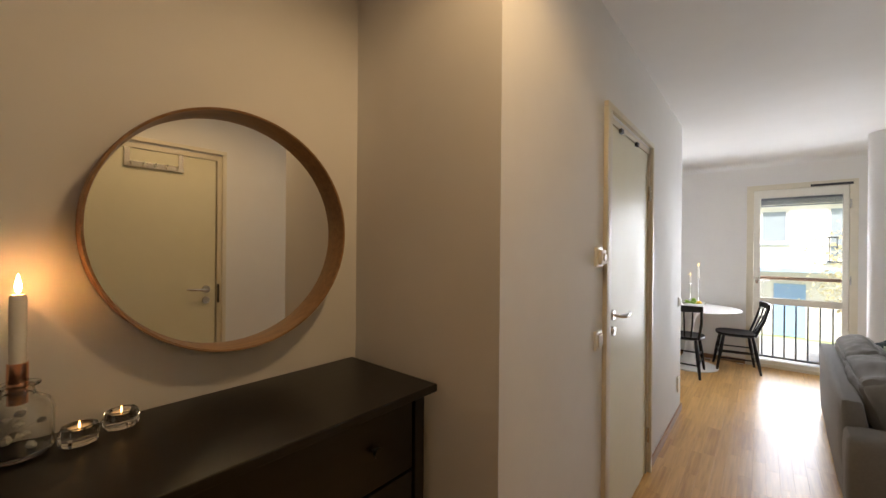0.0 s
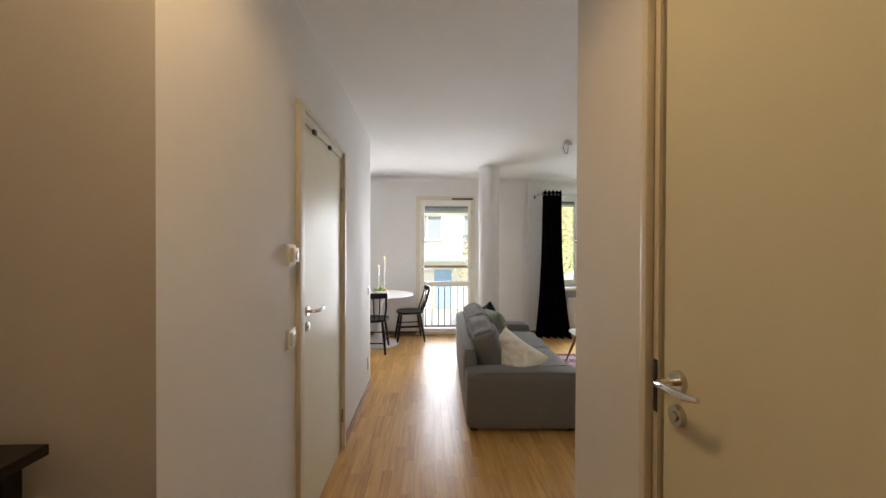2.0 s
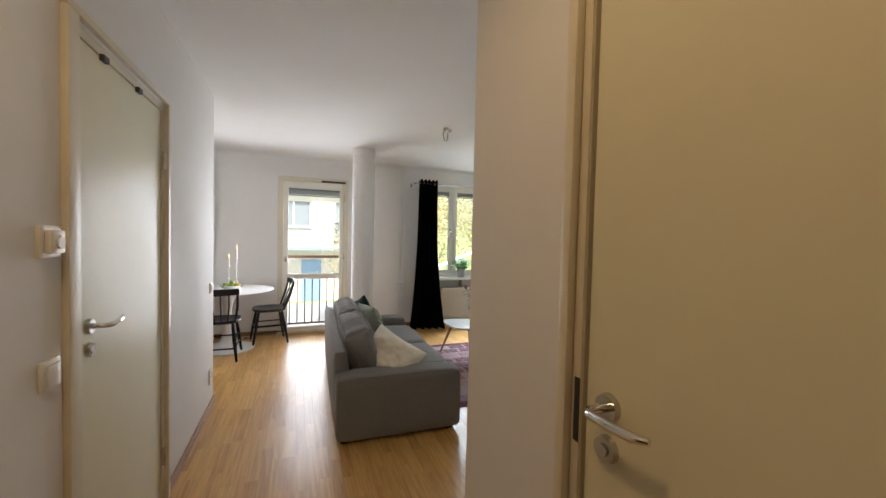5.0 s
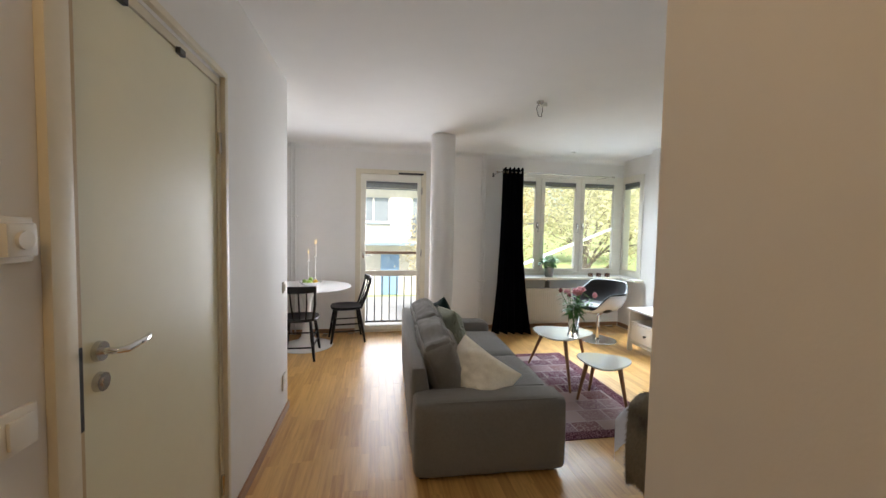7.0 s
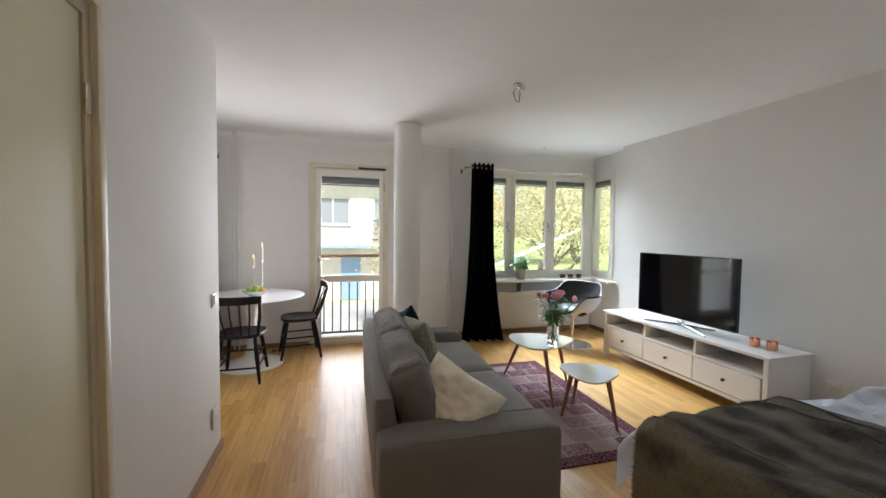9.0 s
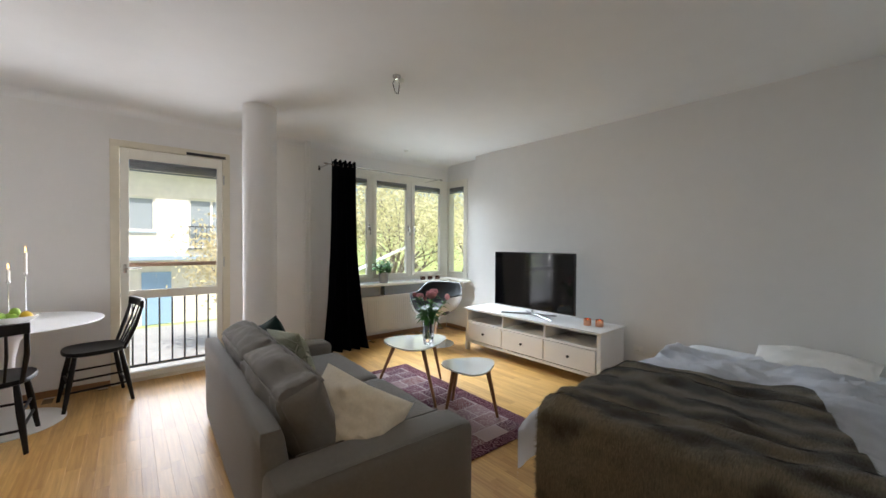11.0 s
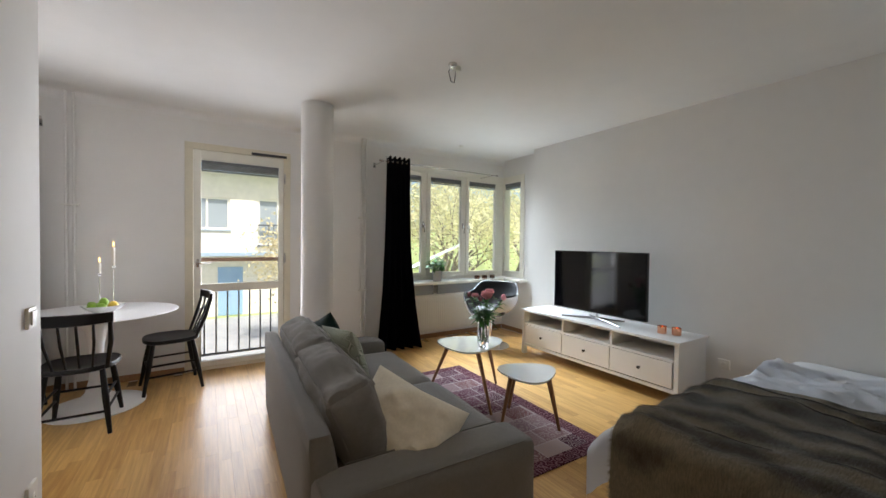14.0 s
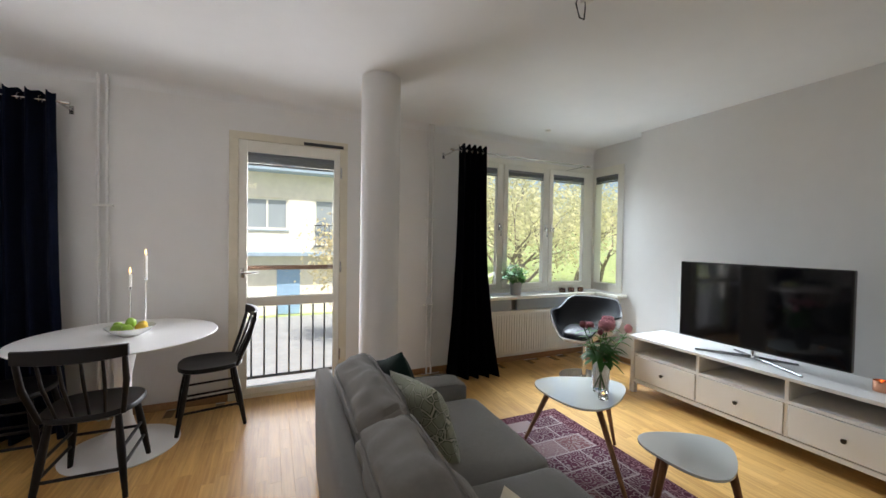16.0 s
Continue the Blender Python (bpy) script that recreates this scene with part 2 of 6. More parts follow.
def weave(name, colour, scale=260.0, vary=0.10, rough=0.95, sheen=0.25):
    """Woven upholstery: fine crossing threads in colour and relief, worn in large soft patches."""
    m = material(name, colour, rough, vary=vary, grain=70, sheen=sheen, spec=0.15)
    n, l = m.node_tree.nodes, m.node_tree.links
    b = n["Principled BSDF"]
    tc = n.new("ShaderNodeTexCoord")
    w1, w2 = n.new("ShaderNodeTexWave"), n.new("ShaderNodeTexWave")
    w1.bands_direction, w2.bands_direction = "X", "DIAGONAL"
    ad, bp = n.new("ShaderNodeMath"), n.new("ShaderNodeBump")
    for w in (w1, w2):
        w.inputs["Scale"].default_value, w.inputs["Distortion"].default_value = scale, 1.5
        l.new(tc.outputs["Object"], w.inputs["Vector"])
    l.new(w1.outputs["Fac"], ad.inputs[0]), l.new(w2.outputs["Fac"], ad.inputs[1])
    bp.inputs["Strength"].default_value, bp.inputs["Distance"].default_value = 0.25, 0.002
    l.new(ad.outputs[0], bp.inputs["Height"]), l.new(bp.outputs[0], b.inputs["Normal"])
    return m


SOFACLOTH = weave("grey_sofa_weave", (0.205, 0.196, 0.186), sheen=0.3)
CREAMCLOTH = weave("cream_cushion_cloth", (0.86, 0.80, 0.67), 200)
DARKGREEN = weave("dark_green_velvet", (0.010, 0.026, 0.023), 300, sheen=0.08)


def leaf_print():
    """Pale rings and lines printed on grey-green cloth."""
    m = weave("printed_green_cloth", (0.2, 0.25, 0.2), 220)
    n, l = m.node_tree.nodes, m.node_tree.links
    tc, vo = n.new("ShaderNodeTexCoord"), n.new("ShaderNodeTexVoronoi")
    vo.feature = "DISTANCE_TO_EDGE"
    vo.inputs["Scale"].default_value = 19
    l.new(tc.outputs["Object"], vo.inputs["Vector"])
    v2 = n.new("ShaderNodeTexVoronoi")
    v2.inputs["Scale"].default_value = 26
    l.new(tc.outputs["Object"], v2.inputs["Vector"])
    r = n.new("ShaderNodeValToRGB")
    e = r.color_ramp.elements
    e[0].position, e[0].color = 0.035, (0.62, 0.62, 0.52, 1)
    e[1].position, e[1].color = 0.105, (0.36, 0.39, 0.30, 1)
    for p in (0.05, 0.09):
        k = e.new(p)
        k.color = (0.055, 0.085, 0.05, 1)
    l.new(vo.outputs["Distance"], r.inputs[0])
    mx = n.new("ShaderNodeMixRGB")
    mx.inputs[2].default_value = (0.42, 0.44, 0.36, 1)
    cr = n.new("ShaderNodeMath")
    cr.operation = "COMPARE"
    cr.inputs[1].default_value, cr.inputs[2].default_value = 0.45, 0.03
    l.new(v2.outputs["Distance"], cr.inputs[0]), l.new(cr.outputs[0], mx.inputs[0])
    l.new(r.outputs[0], mx.inputs[1])
    l.new(mx.outputs[0], n["Principled BSDF"].inputs["Base Color"])
    return m


PRINTED = leaf_print()


def rug_material():
    """Patchwork of faded oriental pieces, violet and red, with a dark ornamented border."""
    m = bpy.data.materials.new("patchwork_rug")
    m.use_nodes = True
    n, l = m.node_tree.nodes, m.node_tree.links
    b = n["Principled BSDF"]
    tc = n.new("ShaderNodeTexCoord")
    br = n.new("ShaderNodeTexBrick")
    br.inputs["Scale"].default_value = 1.0
    br.inputs["Brick Width"].default_value, br.inputs["Row Height"].default_value = 0.21, 0.165
    br.inputs["Mortar Size"].default_value, br.inputs["Mortar Smooth"].default_value = 0.006, 0.3
    br.inputs["Color1"].default_value, br.inputs["Color2"].default_value = (0.0, 0, 0, 1), (1, 1, 1, 1)
    br.inputs["Mortar"].default_value = (0.5, 0.5, 0.5, 1)
    br.offset = 0.37
    l.new(tc.outputs["Object"], br.inputs["Vector"])
    tone = n.new("ShaderNodeValToRGB")
    e = tone.color_ramp.elements
    e[0].color, e[1].color = (0.060, 0.018, 0.032, 1), (0.40, 0.31, 0.29, 1)
    for p, c in ((0.25, (0.14, 0.045, 0.075, 1)), (0.45, (0.26, 0.18, 0.21, 1)), (0.62, (0.17, 0.07, 0.075, 1)), (0.8, (0.30, 0.21, 0.22, 1))):
        k = e.new(p)
        k.color = c
    l.new(br.outputs["Color"], tone.inputs[0])
    vo, ma = n.new("ShaderNodeTexVoronoi"), n.new("ShaderNodeTexMagic")
    vo.inputs["Scale"].default_value, ma.inputs["Scale"].default_value = 19, 34
    ma.turbulence_depth = 4
    l.new(tc.outputs["Object"], vo.inputs["Vector"]), l.new(tc.outputs["Object"], ma.inputs["Vector"])
    wv = n.new("ShaderNodeMath")
    wv.operation = "SINE"
    mu = n.new("ShaderNodeMath")
    mu.operation = "MULTIPLY"
    mu.inputs[1].default_value = 22
    l.new(vo.outputs["Distance"], mu.inputs[0]), l.new(mu.outputs[0], wv.inputs[0])
    mr = n.new("ShaderNodeMapRange")
    mr.inputs["From Min"].default_value = -0.2
    mr.inputs["From Max"].default_value = 0.9
    mr.inputs["To Max"].default_value = 1.1
    l.new(wv.outputs[0], mr.inputs[0])
    mg = n.new("ShaderNodeMath")
    mg.operation = "MULTIPLY"
    l.new(mr.outputs[0], mg.inputs[0]), l.new(ma.outputs["Fac"], mg.inputs[1])
    mx = n.new("ShaderNodeMixRGB")
    mx.inputs[2].default_value = (0.35, 0.28, 0.28, 1)
    l.new(mg.outputs[0], mx.inputs[0]), l.new(tone.outputs[0], mx.inputs[1])
    # pale seams between the pieces
    ms = n.new("ShaderNodeMixRGB")
    ms.inputs[2].default_value = (0.40, 0.33, 0.33, 1)
    l.new(br.outputs["Fac"], ms.inputs[0]), l.new(mx.outputs[0], ms.inputs[1])
    # border by distance from the rug's middle
    sx = n.new("ShaderNodeSeparateXYZ")
    l.new(tc.outputs["Object"], sx.inputs[0])
    edges = []
    for axis, half in (("X", 0.36), ("Y", 0.79)):
        ab, gt = n.new("ShaderNodeMath"), n.new("ShaderNodeMath")
        ab.operation, gt.operation = "ABSOLUTE", "GREATER_THAN"
        gt.inputs[1].default_value = half
        l.new(sx.outputs[axis], ab.inputs[0]), l.new(ab.outputs[0], gt.inputs[0])
        edges.append(gt)
    mxx = n.new("ShaderNodeMath")
    mxx.operation = "MAXIMUM"
    l.new(edges[0].outputs[0], mxx.inputs[0]), l.new(edges[1].outputs[0], mxx.inputs[1])
    bo = n.new("ShaderNodeMixRGB")
    bo.inputs[1].default_value, bo.inputs[2].default_value = (0.075, 0.018, 0.030, 1), (0.30, 0.17, 0.19, 1)
    l.new(mg.outputs[0], bo.inputs[0])
    fin = n.new("ShaderNodeMixRGB")
    l.new(mxx.outputs[0], fin.inputs[0]), l.new(ms.outputs[0], fin.inputs[1]), l.new(bo.outputs[0], fin.inputs[2])
    l.new(fin.outputs[0], b.inputs["Base Color"])
    b.inputs["Roughness"].default_value, b.inputs["Specular IOR Level"].default_value = 0.95, 0.1
    ns, bp = n.new("ShaderNodeTexNoise"), n.new("ShaderNodeBump")
    ns.inputs["Scale"].default_value = 350
    l.new(tc.outputs["Object"], ns.inputs["Vector"])
    bp.inputs["Strength"].default_value, bp.inputs["Distance"].default_value = 0.5, 0.004
    l.new(ns.outputs[0], bp.inputs["Height"]), l.new(bp.outputs[0], b.inputs["Normal"])
    return m


RUG = rug_material()


def fur_material():
    """Brown fake fur, in soft darker and paler bands across the throw."""
    m = material("brown_fur", (0.10, 0.075, 0.05), 0.85, vary=0.3, grain=45, sheen=0.3, spec=0.2)
    n, l = m.node_tree.nodes, m.node_tree.links
    b = n["Principled BSDF"]
    tc, wv = n.new("ShaderNodeTexCoord"), n.new("ShaderNodeTexWave")
    wv.bands_direction = "X"
    wv.inputs["Scale"].default_value, wv.inputs["Distortion"].default_value = 1.7, 5.0
    wv.inputs["Detail"].default_value, wv.inputs["Detail Scale"].default_value = 3, 2.0
    l.new(tc.outputs["Object"], wv.inputs["Vector"])
    r = n.new("ShaderNodeValToRGB")
    e = r.color_ramp.elements
    e[0].position, e[0].color = 0.05, (0.058, 0.044, 0.027, 1)
    e[1].position, e[1].color = 0.95, (0.25, 0.205, 0.135, 1)
    l.new(wv.outputs["Fac"], r.inputs[0])
    st, fine, tone = n.new("ShaderNodeMapping"), n.new("ShaderNodeTexNoise"), n.new("ShaderNodeMixRGB")
    st.inputs["Scale"].default_value = (45, 190, 45)
    fine.inputs["Scale"].default_value, fine.inputs["Detail"].default_value = 1.0, 3
    l.new(tc.outputs["Object"], st.inputs[0]), l.new(st.outputs[0], fine.inputs["Vector"])
    tone.blend_type = "OVERLAY"
    tone.inputs[0].default_value = 0.55
    l.new(r.outputs[0], tone.inputs[1]), l.new(fine.outputs[0], tone.inputs[2])
    l.new(tone.outputs[0], b.inputs["Base Color"])
    bp = n.new("ShaderNodeBump")
    bp.inputs["Strength"].default_value, bp.inputs["Distance"].default_value = 0.55, 0.008
    l.new(fine.outputs[0], bp.inputs["Height"]), l.new(bp.outputs[0], b.inputs["Normal"])
    return m


FUR = fur_material()


# ---- building helpers ----
def box(bm, x0, y0, z0, x1, y1, z1, bevel=0.0):
    vs = bmesh.ops.create_cube(bm, size=1.0)["verts"]
    c, d = Vector(((x0 + x1) / 2, (y0 + y1) / 2, (z0 + z1) / 2)), (abs(x1 - x0), abs(y1 - y0), abs(z1 - z0))
    for v in vs:
        v.co = Vector((v.co.x * d[0], v.co.y * d[1], v.co.z * d[2])) + c
    if bevel:
        es = list({e for v in vs for e in v.link_edges})
        bmesh.ops.bevel(bm, geom=es, offset=bevel, segments=2, profile=0.6, affect="EDGES")
    return bm


def rod(bm, a, b, r0, r1=None, seg=12, caps=True):
    a, b = Vector(a), Vector(b)
    r1 = r0 if r1 is None else r1
    d = b - a
    m = Matrix.Translation((a + b) / 2) @ d.to_track_quat("Z", "Y").to_matrix().to_4x4()
    bmesh.ops.create_cone(bm, cap_ends=caps, segments=seg, radius1=r0, radius2=r1, depth=d.length, matrix=m)
    return bm


def tube(bm, pts, r, seg=8):
    """A bent rod through points; r is one radius or one for each point."""
    pts = [Vector(p) for p in pts]
    rs = r if isinstance(r, (list, tuple)) else [r] * len(pts)
    rings = []
    for i, p in enumerate(pts):
        d = (pts[min(i + 1, len(pts) - 1)] - pts[max(i - 1, 0)]).normalized()
        q = d.to_track_quat("Z", "Y")
        rings.append([bm.verts.new(p + q @ Vector((math.cos(k * math.tau / seg) * rs[i], math.sin(k * math.tau / seg) * rs[i], 0))) for k in range(seg)])
    for a, b in zip(rings, rings[1:]):
        for k in range(seg):
            bm.faces.new((a[k], a[(k + 1) % seg], b[(k + 1) % seg], b[k]))
    bm.faces.new(rings[0][::-1])
    bm.faces.new(rings[-1])
    return bm


def lathe(bm, profile, seg=32, at=(0, 0, 0)):
    """Turns (radius, height) pairs round the z axis."""
    rings = []
    for r, z in profile:
        if r < 1e-5:
            rings.append([bm.verts.new((at[0], at[1], at[2] + z))])
        else:
            rings.append([bm.verts.new((at[0] + r * math.cos(k * math.tau / seg), at[1] + r * math.sin(k * math.tau / seg), at[2] + z)) for k in range(seg)])
    for a, b in zip(rings, rings[1:]):
        for k in range(seg):
            j = (k + 1) % seg
            if len(a) == 1 and len(b) > 1:
                bm.faces.new((a[0], b[k], b[j]))
            elif len(b) == 1 and len(a) > 1:
                bm.faces.new((a[k], a[j], b[0]))
            elif len(a) > 1:
                bm.faces.new((a[k], a[j], b[j], b[k]))
    return bm


def soft_box(bm, w, d, h, r=0.04, puff=0.02, rumple=0.006, cuts=11, m=None, seed=0.0, freq=5.0):
    """A stuffed box: rounded edges, swollen faces and faint rumples, centred on the origin."""
    n0 = len(bm.verts)
    vs = bmesh.ops.create_cube(bm, size=2.0)["verts"]
    es = list({e for v in vs for e in v.link_edges})
    bmesh.ops.subdivide_edges(bm, edges=es, cuts=cuts, use_grid_fill=True)
    vs = list(bm.verts)[n0:]
    half = Vector((w / 2, d / 2, h / 2))
    for v in vs:
        p = v.co.copy()
        t = Vector((p.x * half.x, p.y * half.y, p.z * half.z))
        q = Vector(max(-half[i] + r, min(half[i] - r, t[i])) for i in range(3))
        o = t - q
        if o.length > 1e-6:
            t = q + o.normalized() * r
        s = Vector((p.x * (1 - p.y**2) * (1 - p.z**2), p.y * (1 - p.x**2) * (1 - p.z**2), p.z * (1 - p.x**2) * (1 - p.y**2)))
        t += s * puff
        k = noise.noise(t * freq + Vector((seed, seed * 1.7, 0)))
        k2 = noise.noise(t * freq * 3.1 + Vector((0, seed, seed)))
        t += (s.normalized() if s.length > 1e-3 else Vector((0, 0, 0))) * (k * rumple + k2 * rumple * 0.35)
        v.co = t
    if m is not None:
        bmesh.ops.transform(bm, matrix=m, verts=vs)
    return bm


def pillow(bm, w, h, t, n=18, rumple=0.012, m=None, seed=0.0, sag=0.0):
    """A filled cushion with pinched corners, standing in the xz plane, thick along y."""
    made = []
    for side in (1, -1):
        grid = []
        for i in range(n + 1):
            row = []
            for j in range(n + 1):
                u, v = i / n * 2 - 1, j / n * 2 - 1
                pin = 1 - 0.07 * (1 - abs(u)) * abs(v) ** 2 - 0.0
                piv = 1 - 0.07 * (1 - abs(v)) * abs(u) ** 2
                thick = (max(0, 1 - abs(u) ** 2.4) ** 0.6) * (max(0, 1 - abs(v) ** 2.4) ** 0.6)
                k = noise.noise(Vector((u * 1.9 + seed, v * 1.9, side * 2.0 + seed))) + 0.5 * noise.noise(Vector((u * 5 + seed, v * 5, side)))
                y = side * thick * (t / 2 + k * rumple)
                z = v * h / 2 * pin - sag * (1 - v) * 0.5 * (1 - u * u)
                row.append(bm.verts.new((u * w / 2 * piv, y, z)))
            grid.append(row)
        for i in range(n):
            for j in range(n):
                f = (grid[i][j], grid[i + 1][j], grid[i + 1][j + 1], grid[i][j + 1])
                bm.faces.new(f if side < 0 else f[::-1])
        made += [v for row in grid for v in row]
    if m is not None:
        bmesh.ops.transform(bm, matrix=m, verts=made)
    bmesh.ops.remove_doubles(bm, verts=made, dist=0.0006)
    return bm


def blob(bm, at, r, scale=(1, 1, 1), sub=2, rough=0.0, seed=0.0):
    vs = bmesh.ops.create_icosphere(bm, subdivisions=sub, radius=1.0)["verts"]
    for v in vs:
        k = 1 + rough * noise.noise(v.co * 2.3 + Vector((seed, seed, seed)))
        v.co = Vector((v.co.x * scale[0], v.co.y * scale[1], v.co.z * scale[2])) * r * k + Vector(at)
    return bm


def mesh_of(bm, name, mat, smooth=False):
    bmesh.ops.recalc_face_normals(bm, faces=bm.faces)
    me = bpy.data.meshes.new(name)
    bm.to_mesh(me)
    bm.free()
    me.materials.append(mat)
    if smooth:
        me.shade_smooth()
        me.set_sharp_from_angle(angle=radians(38))
    return me


def part(name, bm, mat, parent, label="", smooth=True):
    """One mesh under a thing or a part, in the parent's own space."""
    ob = new(name, mesh_of(bm, name, mat, smooth))
    ob.parent = parent
    if label:
        ob["label"] = label
    return ob


def thing(name, label, category, at=(0, 0, 0), rz=0.0, group=""):
    ob = new(name)
    ob.matrix_basis = pose(*at, 0, 0, rz)
    return tagged(ob, label, category, group)


def single(name, bm, mat, label, category="", at=(0, 0, 0), rz=0.0, kind="", group="", smooth=True):
    """A thing that is one mesh."""
    ob = new(name, mesh_of(bm, name, mat, smooth))
    ob.matrix_basis = pose(*at, 0, 0, rz)
    return tagged(ob, label, category, group, kind)


def B():
    return bmesh.new()

# ---- structure ----
H = 2.52
XL, XR, YF, XT, XW = -0.125, 1.045, 7.60, 4.10, 4.26


def wall(name, boxes, label):
    bm = B()
    for b in boxes:
        box(bm, *b)
    return single(name, bm, WALL, label, "wall", kind="structure", smooth=False)


wall("wall_hall_west", [(-0.9, -0.7, 0, -0.775, 2.415, H)], "white painted hall wall behind the dresser")
wall("wall_alcove_end", [(-1.5, 2.415, 0, -0.245, 2.54, H)], "white painted end wall of the hall alcove")
LD0, LD1, LDH = 3.350, 4.205, 2.055
wall("wall_corridor_west", [(-0.245, 2.415, 0, XL, LD0, H), (-0.245, LD1, 0, XL, 5.445, H), (-0.245, LD0, LDH, XL, LD1, H)], "white painted corridor wall with an inner door")
# never in view, added to keep daylight from leaking in behind the corridor
wall("wall_light_stop_west", [(-1.5, 2.54, 0, -1.38, 5.36, H)], "unseen plain wall closing the space behind the corridor")
wall("wall_dining_south", [(-2.2, 5.36, 0, -0.245, 5.445, H)], "white painted dining corner wall")
wall("wall_dining_west", [(-2.32, 5.36, 0, -2.2, YF, H)], "white painted dining wall")
BD0, BD1, BDH = 0.285, 1.21, 2.215
W0, WZ0, WZ1 = 2.42, 0.75, 2.27
wall("wall_north", [(-2.32, YF, -2.4, BD0, 7.86, H + 0.3), (BD0, YF, BDH, BD1, 7.86, H + 0.3), (BD0, YF, -2.4, BD1, 7.86, -0.003), (BD1, YF, -2.4, W0, 7.86, H + 0.3),
                    (W0, YF, -2.4, XW + 0.26, 7.86, WZ0), (W0, YF, WZ1, XW + 0.26, 7.86, H + 0.3)], "white painted outer wall with a glazed door and a window")
V0 = 7.14
wall("wall_window_return", [(XW, 6.81, -2.4, 4.52, V0, H + 0.3), (XW, V0, -2.4, 4.52, YF, WZ0), (XW, V0, WZ1, 4.52, YF, H + 0.3)], "white painted return wall with a narrow window")
wall("wall_east", [(XT, 2.95, 0, 4.52, 6.81, H)], "white painted wall behind the television")
wall("wall_bed_south", [(XR + 0.12, 2.82, 0, 4.52, 2.95, H)], "white painted wall beside the bed")
RD0, RD1, RDH = 1.585, 2.492, 2.06
wall("wall_hall_east", [(XR, -0.7, 0, XR + 0.12, RD0, H), (XR, RD1, 0, XR + 0.12, 2.985, H), (XR, RD0, RDH, XR + 0.12, RD1, H)], "white painted hall wall with a closet door")
wall("wall_hall_south", [(-0.9, -0.82, 0, XR + 0.12, -0.7, H)], "white painted end wall of the hall")
# unseen back and end, added to shut out daylight behind the closed door
wall("wall_light_stop_east", [(XR + 0.5, 1.2, 0, XR + 0.6, 2.82, H), (XR + 0.12, 1.1, 0, XR + 0.6, 1.2, H)], "unseen plain walls closing the space behind the closet door")
bm = B()
box(bm, -2.32, -0.82, H, 4.52, 7.6, H + 0.12)
single("ceiling", bm, CEIL, "smooth white painted ceiling", "ceiling", kind="structure", smooth=False)
# coved joint between the outer wall and the ceiling
bm = B()
cove = [(math.cos(k * math.pi / 16), math.sin(k * math.pi / 16)) for k in range(9)]
for x0, x1 in ((-2.2, XW),):
    ends = []
    for x in (x0, x1):
        ends.append([bm.verts.new((x, YF + 0.002, H + 0.002))] + [bm.verts.new((x, YF - 0.07 + 0.07 * c, H - 0.07 + 0.07 * s)) for c, s in cove])
    for k in range(10):
        bm.faces.new((ends[0][k], ends[0][(k + 1) % 10], ends[1][(k + 1) % 10], ends[1][k]))
    bm.faces.new(ends[0]), bm.faces.new(ends[1][::-1])
single("trim", bm, CEIL, "plain white coved ceiling joint", "coving", kind="structure")
bm = B()
box(bm, -2.32, -0.82, -0.2, 4.52, 7.6, -0.012)
floor = single("floor", bm, SLAB, "glossy oak strip parquet floor", "floor", kind="structure", smooth=False)

# round column
bm = B()
lathe(bm, [(0.0, 0), (0.140, 0), (0.140, H - 0.002), (0.0, H - 0.002)], 56, (1.313, 6.765, 0))
single("column", bm, WALL, "round white painted concrete column", "column", kind="structure")


def baseboard(name, runs):
    bm = B()
    for r in runs:
        box(bm, *r, bevel=0.004)
    return single(name, bm, OAK_TRIM, "brown stained oak baseboard", "baseboard", kind="structure", smooth=False)


T, BH = 0.014, 0.058
baseboard("baseboard", [(XL, 2.42, 0, XL + T, 3.285, BH), (XL, 4.238, 0, XL + T, 5.445 + T, BH), (-2.18, 5.445, 0, XL, 5.445 + T, BH),
                        (-2.2, YF - T, 0, 0.27, YF, BH), (1.225, YF - T, 0, 4.24, YF, BH), (XW - T, 6.82, 0, XW, YF - T, BH), (XT - T, 2.96, 0, XT, 6.80, BH),
                        (XR + 0.13, 2.95, 0, XT - T, 2.985 + T, BH), (XR - T, 2.56, 0, XR, 2.985 + T, BH), (XR, 2.985, 0, XR + 0.12, 2.985 + T, BH), (-0.775, -0.69, 0, -0.775 + T, 2.4, BH)])


